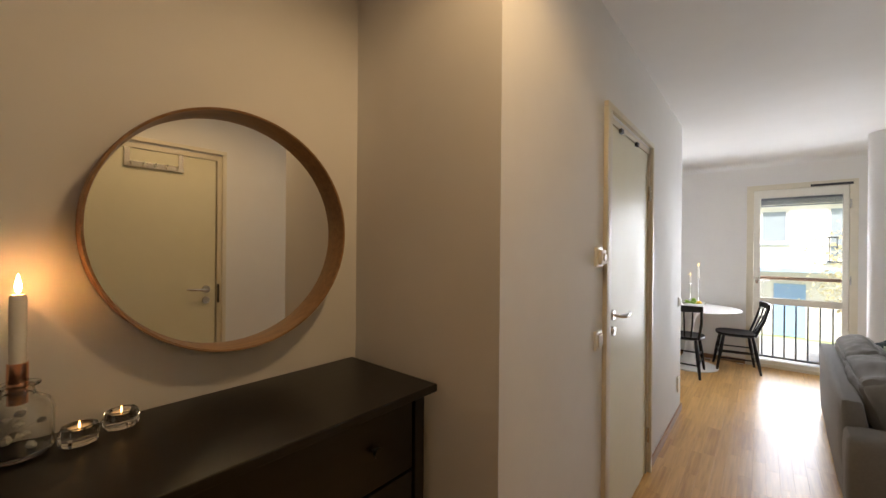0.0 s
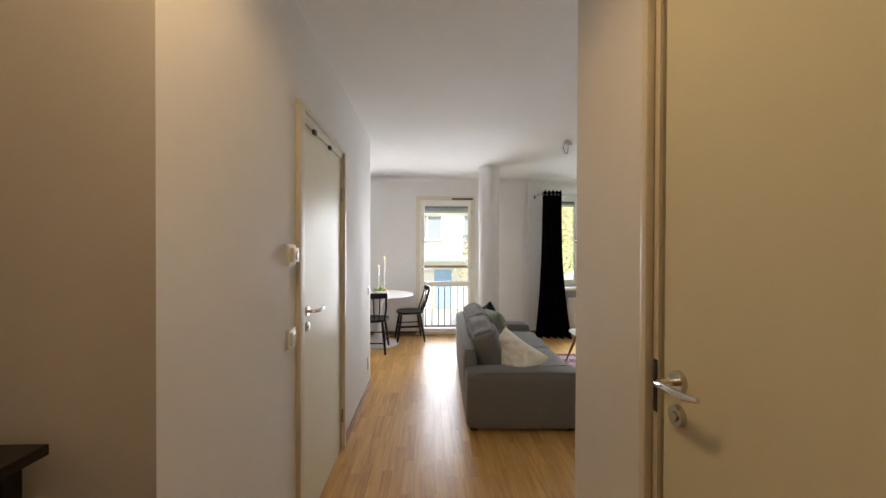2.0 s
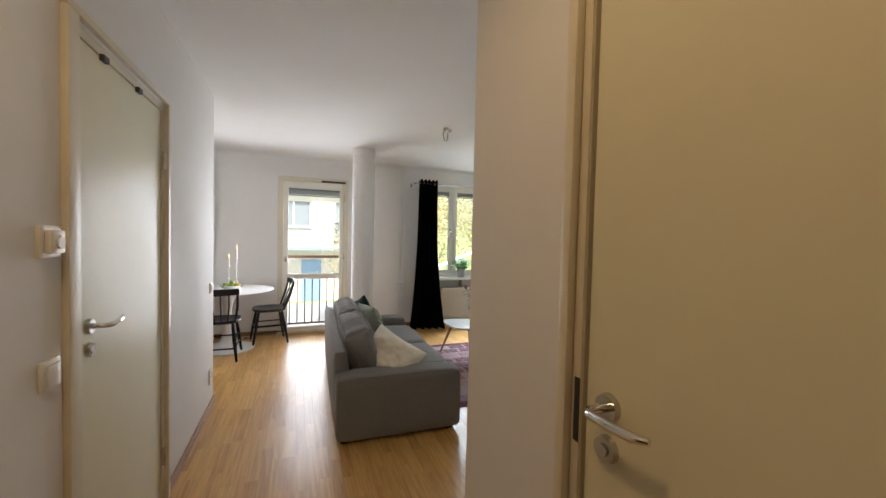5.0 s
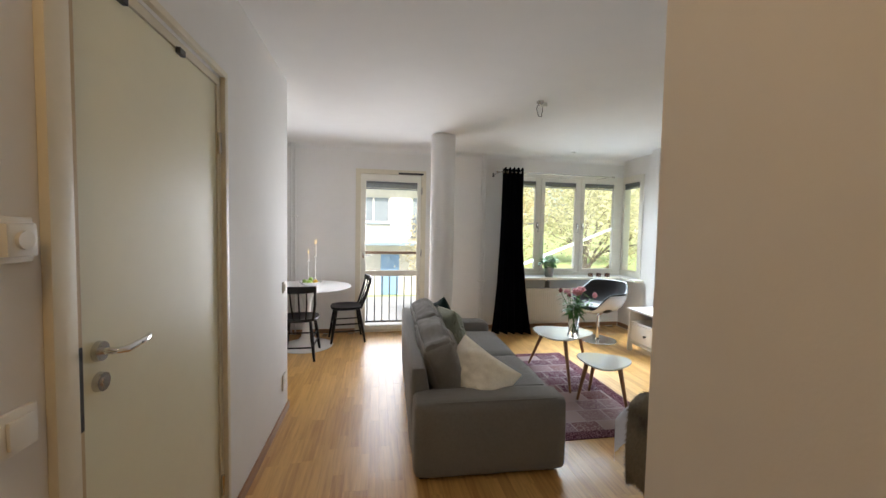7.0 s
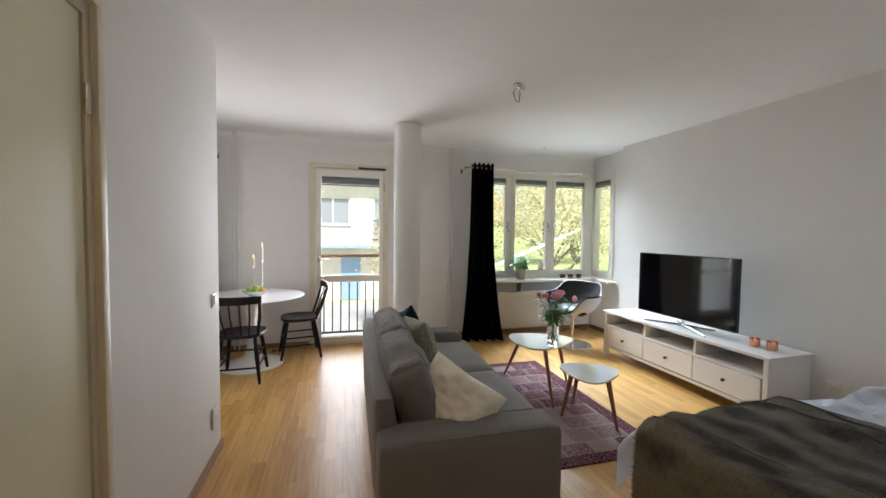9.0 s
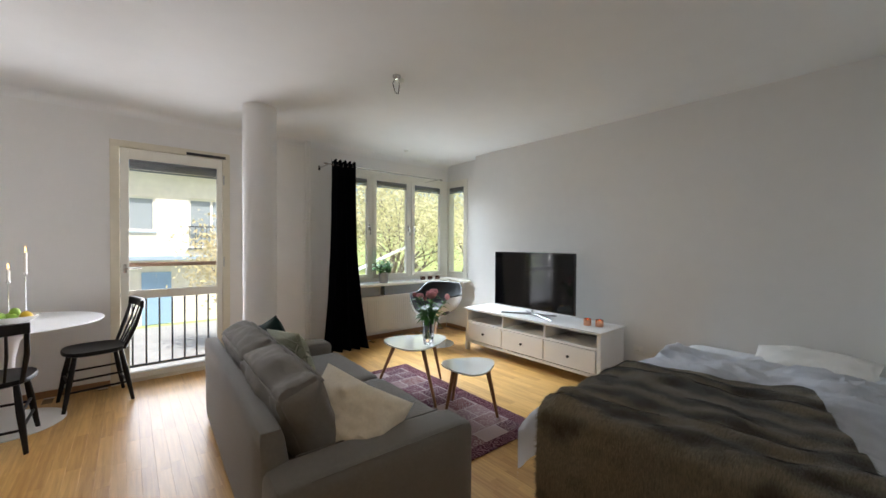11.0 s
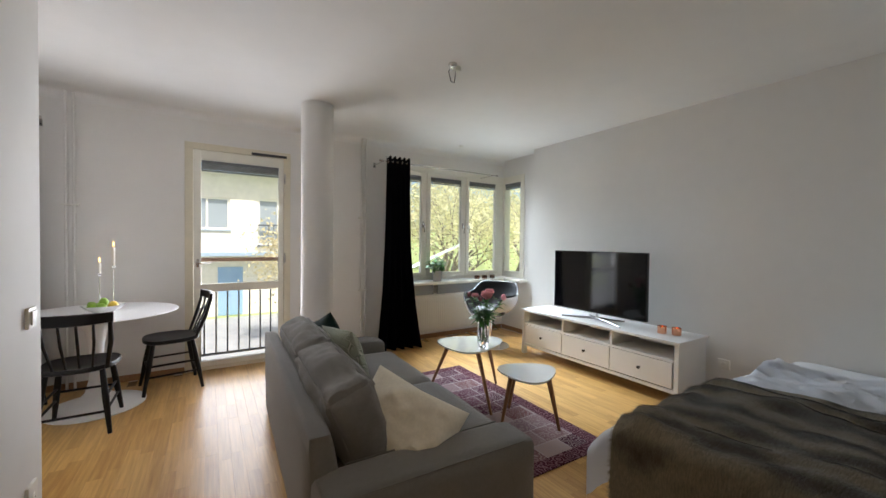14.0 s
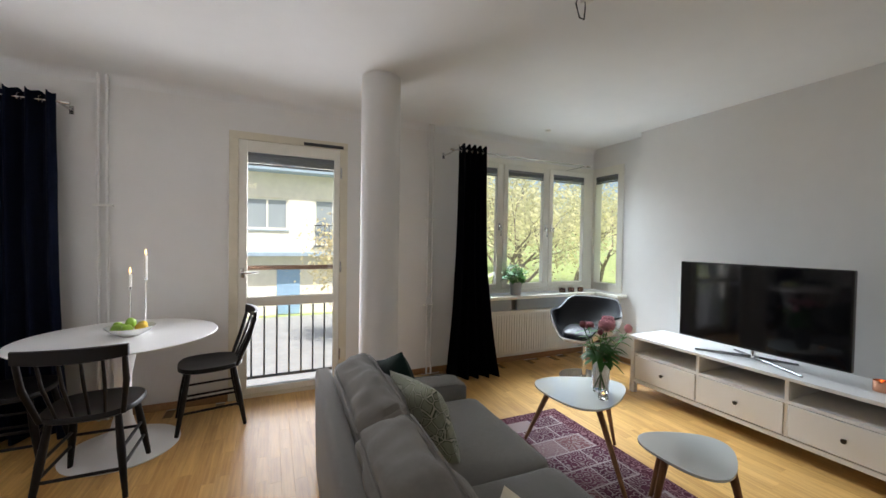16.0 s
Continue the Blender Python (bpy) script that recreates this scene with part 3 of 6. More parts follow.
def inner_door(name, x, y0, y1, top, side, label, lock_y, hinge_y, lever_z, aw, sw):
    """A flush door closed in its frame, on a wall at x that faces along side (+1: +x)."""
    root = tagged(new(name), label, "door", "", "structure")
    s = side
    out = lambda d: x + s * d
    hw = min(aw, 0.030)
    bm = B()
    for a, b in ((y0 - aw, y0 + 0.003), (y1 - 0.003, y1 + hw)):
        box(bm, out(0), a, 0, out(0.020), b, top + 0.012, 0.003)
    box(bm, out(0), y0 - aw, top + 0.0125, out(0.020), y1 + hw, top + 0.038, 0.003)
    part("architrave", bm, FRAMEPAINT, root)
    bm = B()
    for a, b in ((y0, y0 + 0.03), (y1 - 0.03, y1)):
        box(bm, out(-0.115), a, 0, out(-0.002), b, top)
    box(bm, out(-0.115), y0 + 0.03, top - 0.03, out(-0.002), y1 - 0.03, top)
    part("jamb", bm, FRAMEPAINT, root, smooth=False)
    bm = B()
    box(bm, out(-0.048), y0 + 0.039, 0.008, out(-0.006), y1 - 0.039, top - 0.034, 0.002)
    leaf = part("leaf", bm, DOORPAINT, root, smooth=False)
    # lock-side strip and dark lock plate; the wide strip's brown holds warm lamp light
    e = y0 + 0.022 if lock_y < hinge_y else y1 - 0.022
    bm = B()
    box(bm, out(-0.004), e - sw, 0.008, out(0.0035), e + sw, top - 0.034, 0.001)
    part("rebate_strip", bm, LAMPLIT_EDGE if sw > 0.01 else FRAMEPAINT, root, smooth=False)
    bm = B()
    box(bm, out(0.003), e - min(sw, 0.010), lever_z - (0.17 if sw > 0.01 else 0.10), out(0.006), e + min(sw, 0.012), lever_z + 0.03, 0.001)
    part("strike_plate", bm, DARKMETAL, root, smooth=False)
    for z in (0.25, top - 0.28):
        bm = B()
        h = y1 - 0.03 if hinge_y > lock_y else y0 + 0.03
        rod(bm, (out(0.006), h, z - 0.045), (out(0.006), h, z + 0.045), 0.008)
        rod(bm, (out(0.006), h, z - 0.003), (out(0.006), h, z + 0.003), 0.0095)
        part("hinge", bm, STEEL, root)
    # lever handle with round rose and a cylinder rose below
    d = 1 if hinge_y > lock_y else -1
    hd = part("handle", rod(B(), (out(-0.006), lock_y, lever_z), (out(0.006), lock_y, lever_z), 0.026, 0.024, 28), STEEL, leaf, "brushed steel rose")
    bm = B()
    tube(bm, [(out(0.0), lock_y, lever_z), (out(0.04), lock_y, lever_z), (out(0.052), lock_y + d * 0.012, lever_z), (out(0.054), lock_y + d * 0.06, lever_z + 0.002),
              (out(0.052), lock_y + d * 0.10, lever_z + 0.004), (out(0.044), lock_y + d * 0.125, lever_z + 0.008)], [0.009, 0.009, 0.0095, 0.009, 0.009, 0.006], 12)
    part("lever", bm, CHROME, leaf)
    bm = B()
    rod(bm, (out(-0.006), lock_y, lever_z - 0.078), (out(0.007), lock_y, lever_z - 0.078), 0.025, 0.023, 28)
    rod(bm, (out(0.006), lock_y, lever_z - 0.078), (out(0.011), lock_y, lever_z - 0.078), 0.012, 0.011, 16)
    part("lock_rose", bm, STEEL, leaf)
    return root


door1 = inner_door("door_1", XL, LD0, LD1, LDH, 1, "cream painted flush inner door, closed, with steel lever handle", 3.450, 4.2, 1.10, 0.062, 0.015)
door2 = inner_door("door_2", XR, RD0, RD1, RDH, -1, "cream painted flush closet door, closed, with steel lever handle", 2.395, 1.6, 1.118, 0.024, 0.007)
# two small catches on the head of the inner door
for y in (3.55, 3.86):
    bm = B()
    box(bm, XL - 0.004, y - 0.02, LDH - 0.05, XL + 0.012, y + 0.02, LDH - 0.028, 0.003)
    part("catch", bm, DARKMETAL, door1, smooth=False)


def handle_bar(parent, at, drop=True, across=None):
    bm = B()
    x, y, z = at
    box(bm, x - 0.014, y - 0.010, z - 0.04, x + 0.014, y, z + 0.04, 0.004)
    rod(bm, (x, y, z), (x, y - 0.035, z), 0.008)
    if drop:
        tube(bm, [(x, y - 0.035, z + 0.006), (x, y - 0.045, z - 0.03), (x, y - 0.042, z - 0.10)], [0.009, 0.009, 0.007], 8)
    else:
        tube(bm, [(x - 0.006, y - 0.035, z), (x + 0.05, y - 0.045, z + 0.001), (x + 0.12, y - 0.040, z + 0.004)], [0.009, 0.009, 0.007], 8)
    return part("handle", bm, STEEL, parent, "steel handle")


def pane(parent, x0, y0, z0, x1, y1, z1):
    bm = B()
    box(bm, x0, y0, z0, x1, y1, z1)
    ob = part("pane", bm, PANE, parent, smooth=False)
    ob.visible_shadow = False
    return ob


def blind(parent, x0, x1, y, top, n=7, axis="x"):
    """A raised venetian blind: head rail, stacked slats, bottom rail."""
    bm = B()
    def bar(z0, z1, d):
        if axis == "x":
            box(bm, x0, y - d, z0, x1, y + d, z1)
        else:
            box(bm, y - d, x0, z0, y + d, x1, z1)
    bar(top - 0.025, top, 0.014)
    for i in range(n):
        bar(top - 0.030 - i * 0.0065, top - 0.0265 - i * 0.0065, 0.0125)
    bar(top - 0.045 - n * 0.0065, top - 0.032 - n * 0.0065, 0.013)
    return part("blind", bm, BLIND, parent, "grey venetian blind, drawn up", smooth=False)


# ---- glazed balcony door ----
bdoor = tagged(new("door_3"), "white framed balcony door, closed, glazed above and below a rail", "door", "", "structure")
bm = B()
for a, b in ((BD0 - 0.012, BD0 + 0.055), (BD1 - 0.055, BD1 + 0.012)):
    box(bm, a, YF - 0.018, 0.0, b, YF + 0.09, BDH - 0.05, 0.003)
box(bm, BD0 - 0.012, YF - 0.018, BDH - 0.0498, BD1 + 0.012, YF + 0.09, BDH + 0.012, 0.003)
box(bm, BD0 + 0.055, YF - 0.012, 0.0, BD1 - 0.055, YF + 0.09, 0.035, 0.003)
part("door_frame", bm, FRAMEPAINT, bdoor, smooth=False)
bm = B()
L0, L1, LT = BD0 + 0.058, BD1 - 0.058, BDH - 0.053
G0, G1 = L0 + 0.062, L1 - 0.045
box(bm, L0, YF - 0.01, 0.037, G0, YF + 0.05, LT, 0.003)
box(bm, G1, YF - 0.01, 0.037, L1, YF + 0.05, LT, 0.003)
box(bm, G0, YF - 0.01, LT - 0.095, G1, YF + 0.05, LT, 0.003)
box(bm, G0, YF - 0.01, 0.775, G1, YF + 0.05, 0.850, 0.003)
box(bm, G0, YF - 0.01, 0.037, G1, YF + 0.05, 0.085, 0.003)
bleaf = part("leaf", bm, WINPAINT, bdoor, smooth=False)
pane(bleaf, G0 + 0.002, YF + 0.018, 0.848, G1 - 0.002, YF + 0.026, LT - 0.093)
pane(bleaf, G0 + 0.002, YF + 0.018, 0.083, G1 - 0.002, YF + 0.026, 0.777)
handle_bar(bleaf, (L0 + 0.03, YF - 0.01, 1.06), drop=False)
blind(bdoor, G0 + 0.004, G1 - 0.004, YF + 0.005, LT - 0.098, 9)
bm = B()
box(bm, L0 + 0.50, YF - 0.032, LT + 0.006, L1 + 0.03, YF - 0.018, LT + 0.032, 0.003)
part("vent_cover", bm, DARKMETAL, bdoor, "dark trickle vent cover", smooth=False)
for z in (0.3, 1.1, 1.95):
    bm = B()
    rod(bm, (L1 + 0.012, YF - 0.022, z - 0.05), (L1 + 0.012, YF - 0.022, z + 0.05), 0.008)
    part("hinge", bm, STEEL, bdoor)

# ---- railing outside ----
rail = thing("balcony_railing", "dark grey steel railing outside the glazed door", "railing")
part("top_rail", box(B(), 0.20, 7.875, 0.765, 1.30, 7.915, 0.800, 0.004), RAILGREY, rail, smooth=False)
part("bottom_rail", box(B(), 0.20, 7.885, 0.06, 1.30, 7.905, 0.085, 0.003), RAILGREY, rail, smooth=False)
part("handrail", box(B(), 0.16, 7.945, 1.055, 1.34, 7.985, 1.095, 0.008), HANDRAIL, rail, "brown wooden handrail", smooth=False)
for x in (0.20, 1.30):
    part("standard", box(B(), x - 0.012, 7.895, 0.80, x + 0.012, 7.965, 1.054, 0.003), RAILGREY, rail, smooth=False)
bar0 = part("bar", rod(B(), (0, 0, 0.082), (0, 0, 0.768), 0.0085, seg=10), RAILGREY, rail)
bar0.location = (0.214, 7.895, 0)
for i in range(1, 11):
    o = new("bar", bar0.data)
    o.parent, o.location = rail, (0.214 + i * 0.1065, 7.895, 0)
for x in (0.215, 1.285):
    part("wall_bracket", box(B(), x - 0.02, 7.858, 0.70, x + 0.02, 7.90, 0.78, 0.003), RAILGREY, rail, smooth=False)

# ---- corner window ----
win = tagged(new("window_1"), "white framed corner window with three casements", "window", "", "structure")
bm = B()
box(bm, W0, YF - 0.012, WZ1 - 0.055, XW, YF + 0.10, WZ1, 0.003)
box(bm, W0, YF - 0.012, WZ0 + 0.03, XW, YF + 0.10, WZ0 + 0.075, 0.003)
box(bm, W0, YF - 0.012, WZ0 + 0.075, W0 + 0.05, YF + 0.10, WZ1 - 0.055, 0.003)
for x in (2.91, 3.545):
    box(bm, x - 0.014, YF - 0.012, WZ0 + 0.075, x + 0.014, YF + 0.10, WZ1 - 0.055, 0.003)
box(bm, 4.155, YF - 0.012, WZ0 + 0.075, XW, YF + 0.10, WZ1 - 0.055, 0.003)
part("window_frame", bm, WINPAINT, win, smooth=False)


def casement(x0, x1, hinge_right):
    z0, z1, w = WZ0 + 0.078, WZ1 - 0.058, 0.055
    bm = B()
    box(bm, x0, YF - 0.02, z0, x0 + w, YF + 0.04, z1, 0.004)
    box(bm, x1 - w, YF - 0.02, z0, x1, YF + 0.04, z1, 0.004)
    box(bm, x0 + w, YF - 0.02, z0, x1 - w, YF + 0.04, z0 + w, 0.004)
    box(bm, x0 + w, YF - 0.02, z1 - w, x1 - w, YF + 0.04, z1, 0.004)
    s = part("casement", bm, WINPAINT, win, smooth=False)
    pane(s, x0 + w - 0.002, YF + 0.006, z0 + w - 0.002, x1 - w + 0.002, YF + 0.014, z1 - w + 0.002)
    handle_bar(s, (x0 + 0.028 if hinge_right else x1 - 0.028, YF - 0.02, 1.52))
    blind(s, x0 + w + 0.004, x1 - w - 0.004, YF - 0.004, z1 - w - 0.001, 6)


casement(W0 + 0.052, 2.894, False)
casement(2.926, 3.529, False)
casement(3.561, 4.152, True)
win2 = tagged(new("window_2"), "narrow white framed side window in the corner", "window", "", "structure")
bm = B()
z0, z1 = WZ0 + 0.03, WZ1
box(bm, XW - 0.012, V0, z0, XW + 0.10, V0 + 0.075, z1, 0.003)
box(bm, XW - 0.012, YF - 0.055, z0, XW + 0.10, YF - 0.013, z1, 0.003)
box(bm, XW - 0.012, V0 + 0.075, z0, XW + 0.10, YF - 0.055, z0 + 0.09, 0.003)
box(bm, XW - 0.012, V0 + 0.075, z1 - 0.10, XW + 0.10, YF - 0.055, z1, 0.003)
part("window_frame", bm, WINPAINT, win2, smooth=False)
pane(win2, XW + 0.02, V0 + 0.073, z0 + 0.088, XW + 0.028, YF - 0.053, z1 - 0.098)
blind(win2, V0 + 0.08, YF - 0.06, XW + 0.005, z1 - 0.104, 6, "y")
bm = B()
box(bm, W0 - 0.02, YF - 0.22, WZ0 - 0.012, XW - 0.004, YF - 0.014, WZ0 + 0.022, 0.006)
box(bm, XT + 0.004, V0 - 0.08, WZ0 - 0.012, XW - 0.004, YF - 0.22, WZ0 + 0.022, 0.006)
single("window_sill", bm, WINPAINT, "white painted deep window sill", "window sill", kind="structure", smooth=False)

# ---- pipes, radiator, switches ----


def pipes(x):
    p = thing("heating_pipe", "pair of white painted vertical heating pipes with clips", "pipe", (x, YF - 0.035, 0), group="heating pipes")
    for dx in (0.0, 0.05):
        part("riser", rod(B(), (dx, 0, 0.0), (dx, 0, H - 0.003), 0.0095, seg=14), WALL, p)
    for z in (0.70, 1.57):
        bm = B()
        box(bm, -0.03, -0.014, z - 0.008, 0.08, 0.033, z + 0.008, 0.003)
        part("clip", bm, WHITEPLASTIC, p)
    return p


pipes(-0.545)
pipes(2.02)

for x0, x1 in ((2.47, 2.97), (3.04, 4.06)):
    bm = B()
    box(bm, x0, YF - 0.135, WZ0 - 0.145, x1, YF - 0.110, WZ0 - 0.0125, 0.004)
    box(bm, x0 + 0.02, YF - 0.1098, WZ0 - 0.06, x0 + 0.05, YF, WZ0 - 0.0125)
    box(bm, x1 - 0.05, YF - 0.1098, WZ0 - 0.06, x1 - 0.02, YF, WZ0 - 0.0125)
    single("sill_apron", bm, APRON, "grey painted apron board hung under the window sill", "sill board", kind="structure", smooth=False)

rad = thing("radiator", "white enamelled panel radiator under the window", "radiator", (3.28, YF - 0.09, 0.12))
bm = B()
box(bm, -0.58, -0.03, 0, 0.58, 0.03, 0.47, 0.008)
part("panel", bm, RADIATOR, rad, smooth=False)
rib = part("rib", box(B(), -0.009, -0.038, 0.03, 0.009, -0.030, 0.44, 0.003), RADIATOR, rad, smooth=False)
rib.location = (-0.55, 0, 0)
for i in range(1, 34):
    o = new("rib", rib.data)
    o.parent, o.location = rad, (-0.55 + i * 0.0333, 0, 0)
part("top_grille", box(B(), -0.57, -0.028, 0.471, 0.57, 0.028, 0.478, 0.001), RADIATOR, rad, smooth=False)
for x in (-0.4, 0.4):
    part("bracket", box(B(), x - 0.02, 0.03, 0.05, x + 0.02, 0.09, 0.4), RADIATOR, rad, smooth=False)
bm = B()
rod(bm, (0.60, 0, 0.06), (0.66, 0, 0.06), 0.022, 0.022, 16)
rod(bm, (0.57, 0, 0.06), (0.61, 0, 0.06), 0.010)
part("valve", bm, WHITEPLASTIC, rad)


def wall_plate(name, label, cat, y, z, style, x=XL, s=1, w=0.082, h=0.082):
    p = thing(name, label, cat, (x, y, z), 0 if s > 0 else 180)
    part("back_plate", box(B(), 0, -w / 2, -h / 2, 0.012, w / 2, h / 2, 0.004), WHITEPLASTIC, p)
    if style == "rocker":
        part("rocker", box(B(), 0.0122, -w * 0.33, -h * 0.33, 0.019, w * 0.33, h * 0.33, 0.003), WHITEPLASTIC, p)
    elif style == "dial":
        part("cover", box(B(), 0.0122, -w * 0.36, -h * 0.36, 0.030, w * 0.36, h * 0.36, 0.006), WHITEPLASTIC, p)
        part("dial", rod(B(), (0.03, 0, 0), (0.036, 0, 0), 0.018, 0.017, 24), WHITEPLASTIC, p)
    else:
        part("socket_well", rod(B(), (0.0122, 0, 0), (0.015, 0, 0), 0.022, 0.020, 24), WHITEPLASTIC, p)
        for d in (-0.0095, 0.0095):
            part("contact_hole", rod(B(), (0.0152, d, 0), (0.0158, d, 0), 0.003, 0.003, 8), DARKMETAL, p)
    return p


wall_plate("thermostat", "white plastic wall thermostat with a round dial", "thermostat", 3.215, 1.385, "dial", w=0.088, h=0.088)
wall_plate("light_switch", "white plastic rocker light switch on the corridor wall", "light switch", 3.215, 1.022, "rocker")
wall_plate("light_switch", "white plastic rocker light switch near the wall's end", "light switch", 5.325, 0.975, "rocker")
wall_plate("wall_socket", "white plastic double wall socket low on the wall", "wall socket", 5.315, 0.265, "socket", w=0.09, h=0.12)
wall_plate("wall_socket", "white plastic wall socket beside the media bench", "wall socket", 4.62, 0.30, "socket", x=XT, s=-1)

# bare ceiling hook with a loose cable, and a detector over the window
hook = thing("ceiling_outlet", "chrome ceiling outlet with a dangling wire loop and no lamp", "ceiling outlet", (1.90, 5.42, H))
bm = B()
lathe(bm, [(0.0, 0.0), (0.03, 0.0), (0.03, -0.012), (0.018, -0.03), (0.0, -0.032)], 20)
part("cup", bm, STEEL, hook)
bm = B()
box(bm, 0.01, -0.02, -0.045, 0.055, 0.02, -0.012, 0.005)
part("plug", bm, WHITEPLASTIC, hook)
bm = B()
tube(bm, [(-0.012, 0, -0.02), (-0.03, 0.006, -0.06), (-0.012, 0.0, -0.125), (0.012, -0.004, -0.13), (0.022, 0, -0.07), (0.018, 0, -0.03)], 0.0035, 8)
part("wire_loop", bm, DARKMETAL, hook)
bm = B()
lathe(bm, [(0.0, 0.0), (0.03, 0.0), (0.028, -0.012), (0.012, -0.02), (0.0, -0.02)], 20)
single("ceiling_sprinkler", bm, WHITEPLASTIC, "small round white ceiling fitting near the window", "ceiling fitting", at=(3.2, 7.2, H))

hlamp = thing("ceiling_spotlight", "small round white ceiling spotlight in the hall, switched on", "ceiling lamp", (0.20, 2.20, H))
part("base", lathe(B(), [(0, 0), (0.055, 0), (0.055, -0.006), (0.050, -0.010), (0, -0.010)], 28), WHITEPLASTIC, hlamp)

# ---- sofa ----
sofa = thing("sofa", "grey woven two-seat sofa with loose back cushions", "sofa")
sofa.matrix_basis = Matrix.Translation((1.28, 6.3, 0)) @ pose(0, 0, 0, 0, 0, -2.0) @ Matrix.Translation((-1.28, -6.3, 0))
SX0, SX1, SY0, SY1 = 0.825, 1.73, 4.37, 6.36
bm = B()
soft_box(bm, 0.86, SY1 - SY0 - 0.03, 0.24, 0.02, 0.0, 0.002, 6, Matrix.Translation((1.285, (SY0 + SY1) / 2, 0.145)))
part("base", bm, SOFACLOTH, sofa)
bm = B()
soft_box(bm, 0.15, SY1 - SY0 - 0.20, 0.57, 0.03, 0.004, 0.003, 12, Matrix.Translation((0.905, (SY0 + SY1) / 2 + 0.085, 0.315)))
for v in bm.verts:
    # the inner face slopes back, so that the frame is thinner at the top
    if v.co.x > 0.90:
        v.co.x -= 0.055 * max(0.0, (v.co.z - 0.25) / 0.37)
    v.co.x -= 0.018 * v.co.z
part("back_frame", bm, SOFACLOTH, sofa)
for y in (SY0 + 0.11, SY1 - 0.11):
    bm = B()
    soft_box(bm, 0.89, 0.22, 0.435, 0.040, 0.006, 0.004, 12, Matrix.Translation((1.282, y, 0.245)), seed=y)
    part("armrest", bm, SOFACLOTH, sofa)
    # stitched seam along the front edge of the arm
    bm = B()
    for e in (-1, 1):
        tube(bm, [(0.96, y + e * 0.098, 0.4585), (1.30, y + e * 0.098, 0.4600), (1.66, y + e * 0.098, 0.4585)], 0.0035, 6)
    part("piping", bm, SOFACLOTH, sofa)
for i, y in enumerate((4.985, 5.745)):
    bm = B()
    soft_box(bm, 0.78, 0.755, 0.15, 0.045, 0.020, 0.008, 14, Matrix.Translation((1.375, y, 0.318)), seed=i * 3.0)
    part("seat_cushion", bm, SOFACLOTH, sofa)
    bm = B()
    m = pose(1.055, y, 0.533, 0, -21, 0)
    soft_box(bm, 0.20, 0.755, 0.375, 0.045, 0.034, 0.026, 32, m, seed=i * 7.0 + 2, freq=5)
    for v in bm.verts:
        # creases that run down from the top edge
        c = noise.noise(Vector((v.co.y * 17 + i * 5, v.co.z * 5, 0.5)))
        v.co.x += 0.012 * (abs(c) - 0.25) * max(0, (v.co.z - 0.40) / 0.3)
        v.co.z += 0.010 * (abs(noise.noise(Vector((v.co.y * 11 + i * 7, v.co.x * 14, 3.5)))) - 0.2) * max(0, (v.co.z - 0.5) / 0.25)
        v.co.z += 0.008 * noise.noise(Vector((v.co.y * 6 + i * 3, 2.0, v.co.x * 6))) * max(0, (v.co.z - 0.5) / 0.25)
    bc = part("back_cushion", bm, SOFACLOTH, sofa)
    bm = B()
    rim = []
    for k in range(41):
        f = k / 40
        yy = -0.355 + 0.71 * f
        rim.append(m @ Vector((-0.092, yy, 0.184 - 0.02 * abs(2 * f - 1) ** 6 + 0.004 * noise.noise(Vector((f * 12, i, 0))))))
    tube(bm, rim, 0.005, 6)
    part("piping", bm, SOFACLOTH, sofa)
    front = [m @ Vector((0.100, -0.35 + 0.70 * k / 40, 0.176 - 0.02 * abs(k / 20 - 1) ** 6 + 0.004 * noise.noise(Vector((k * 0.3, i, 5))))) for k in range(41)]
    part("piping", tube(B(), front, 0.005, 6), SOFACLOTH, sofa)
for x in (0.90, 1.65):
    for y in (SY0 + 0.09, 6.27):
        part("foot", box(B(), x - 0.03, y - 0.03, 0, x + 0.03, y + 0.03, 0.03, 0.004), DARKMETAL, sofa)


def cushion(label, mat, at, along, up, w, h, t, seed, rumple=0.012):
    """A loose cushion: along and up are the ways of its width and height."""
    bm = B()
    pillow(bm, w, h, t, n=26, seed=seed, rumple=rumple)
    x = Vector(along).normalized()
    z = Vector(up)
    z = (z - x * z.dot(x)).normalized()
    y = z.cross(x)
    ob = new("cushion", mesh_of(bm, "cushion", mat, True))
    m = Matrix((x, y, z)).transposed().to_4x4()
    m.translation = at
    ob.matrix_basis = m
    return tagged(ob, label, "cushion")


cushion("large cream cotton cushion slumped in the sofa corner", CREAMCLOTH, (1.190, 4.700, 0.478), (0.60, -0.66, -0.36), (0.25, 0.50, 0.78), 0.47, 0.37, 0.27, 1.0, 0.034)
cushion("grey-green cushion printed with pale linked rings", PRINTED, (1.235, 5.66, 0.535), (-0.22, 0.95, -0.06), (-0.34, 0.02, 0.95), 0.39, 0.40, 0.17, 4.0)
cushion("dark green velvet cushion behind the printed one", DARKGREEN, (1.20, 5.95, 0.555), (-0.2, 0.85, -0.35), (-0.3, 0.25, 0.9), 0.40, 0.38, 0.13, 7.0)

# ---- rug ----
bm = B()
bmesh.ops.create_grid(bm, x_segments=30, y_segments=50, size=0.5)
for v in bm.verts:
    v.co = Vector((v.co.x * 0.93, v.co.y * 1.76, 0.006 + 0.0012 * noise.noise(v.co * 9)))
bmesh.ops.solidify(bm, geom=list(bm.faces), thickness=0.006)
rug = single("rug", bm, RUG, "patchwork oriental rug in violet and red, lying on the parquet", "rug", (2.205, 5.565, 0.001), -1.0)

# ---- coffee tables ----


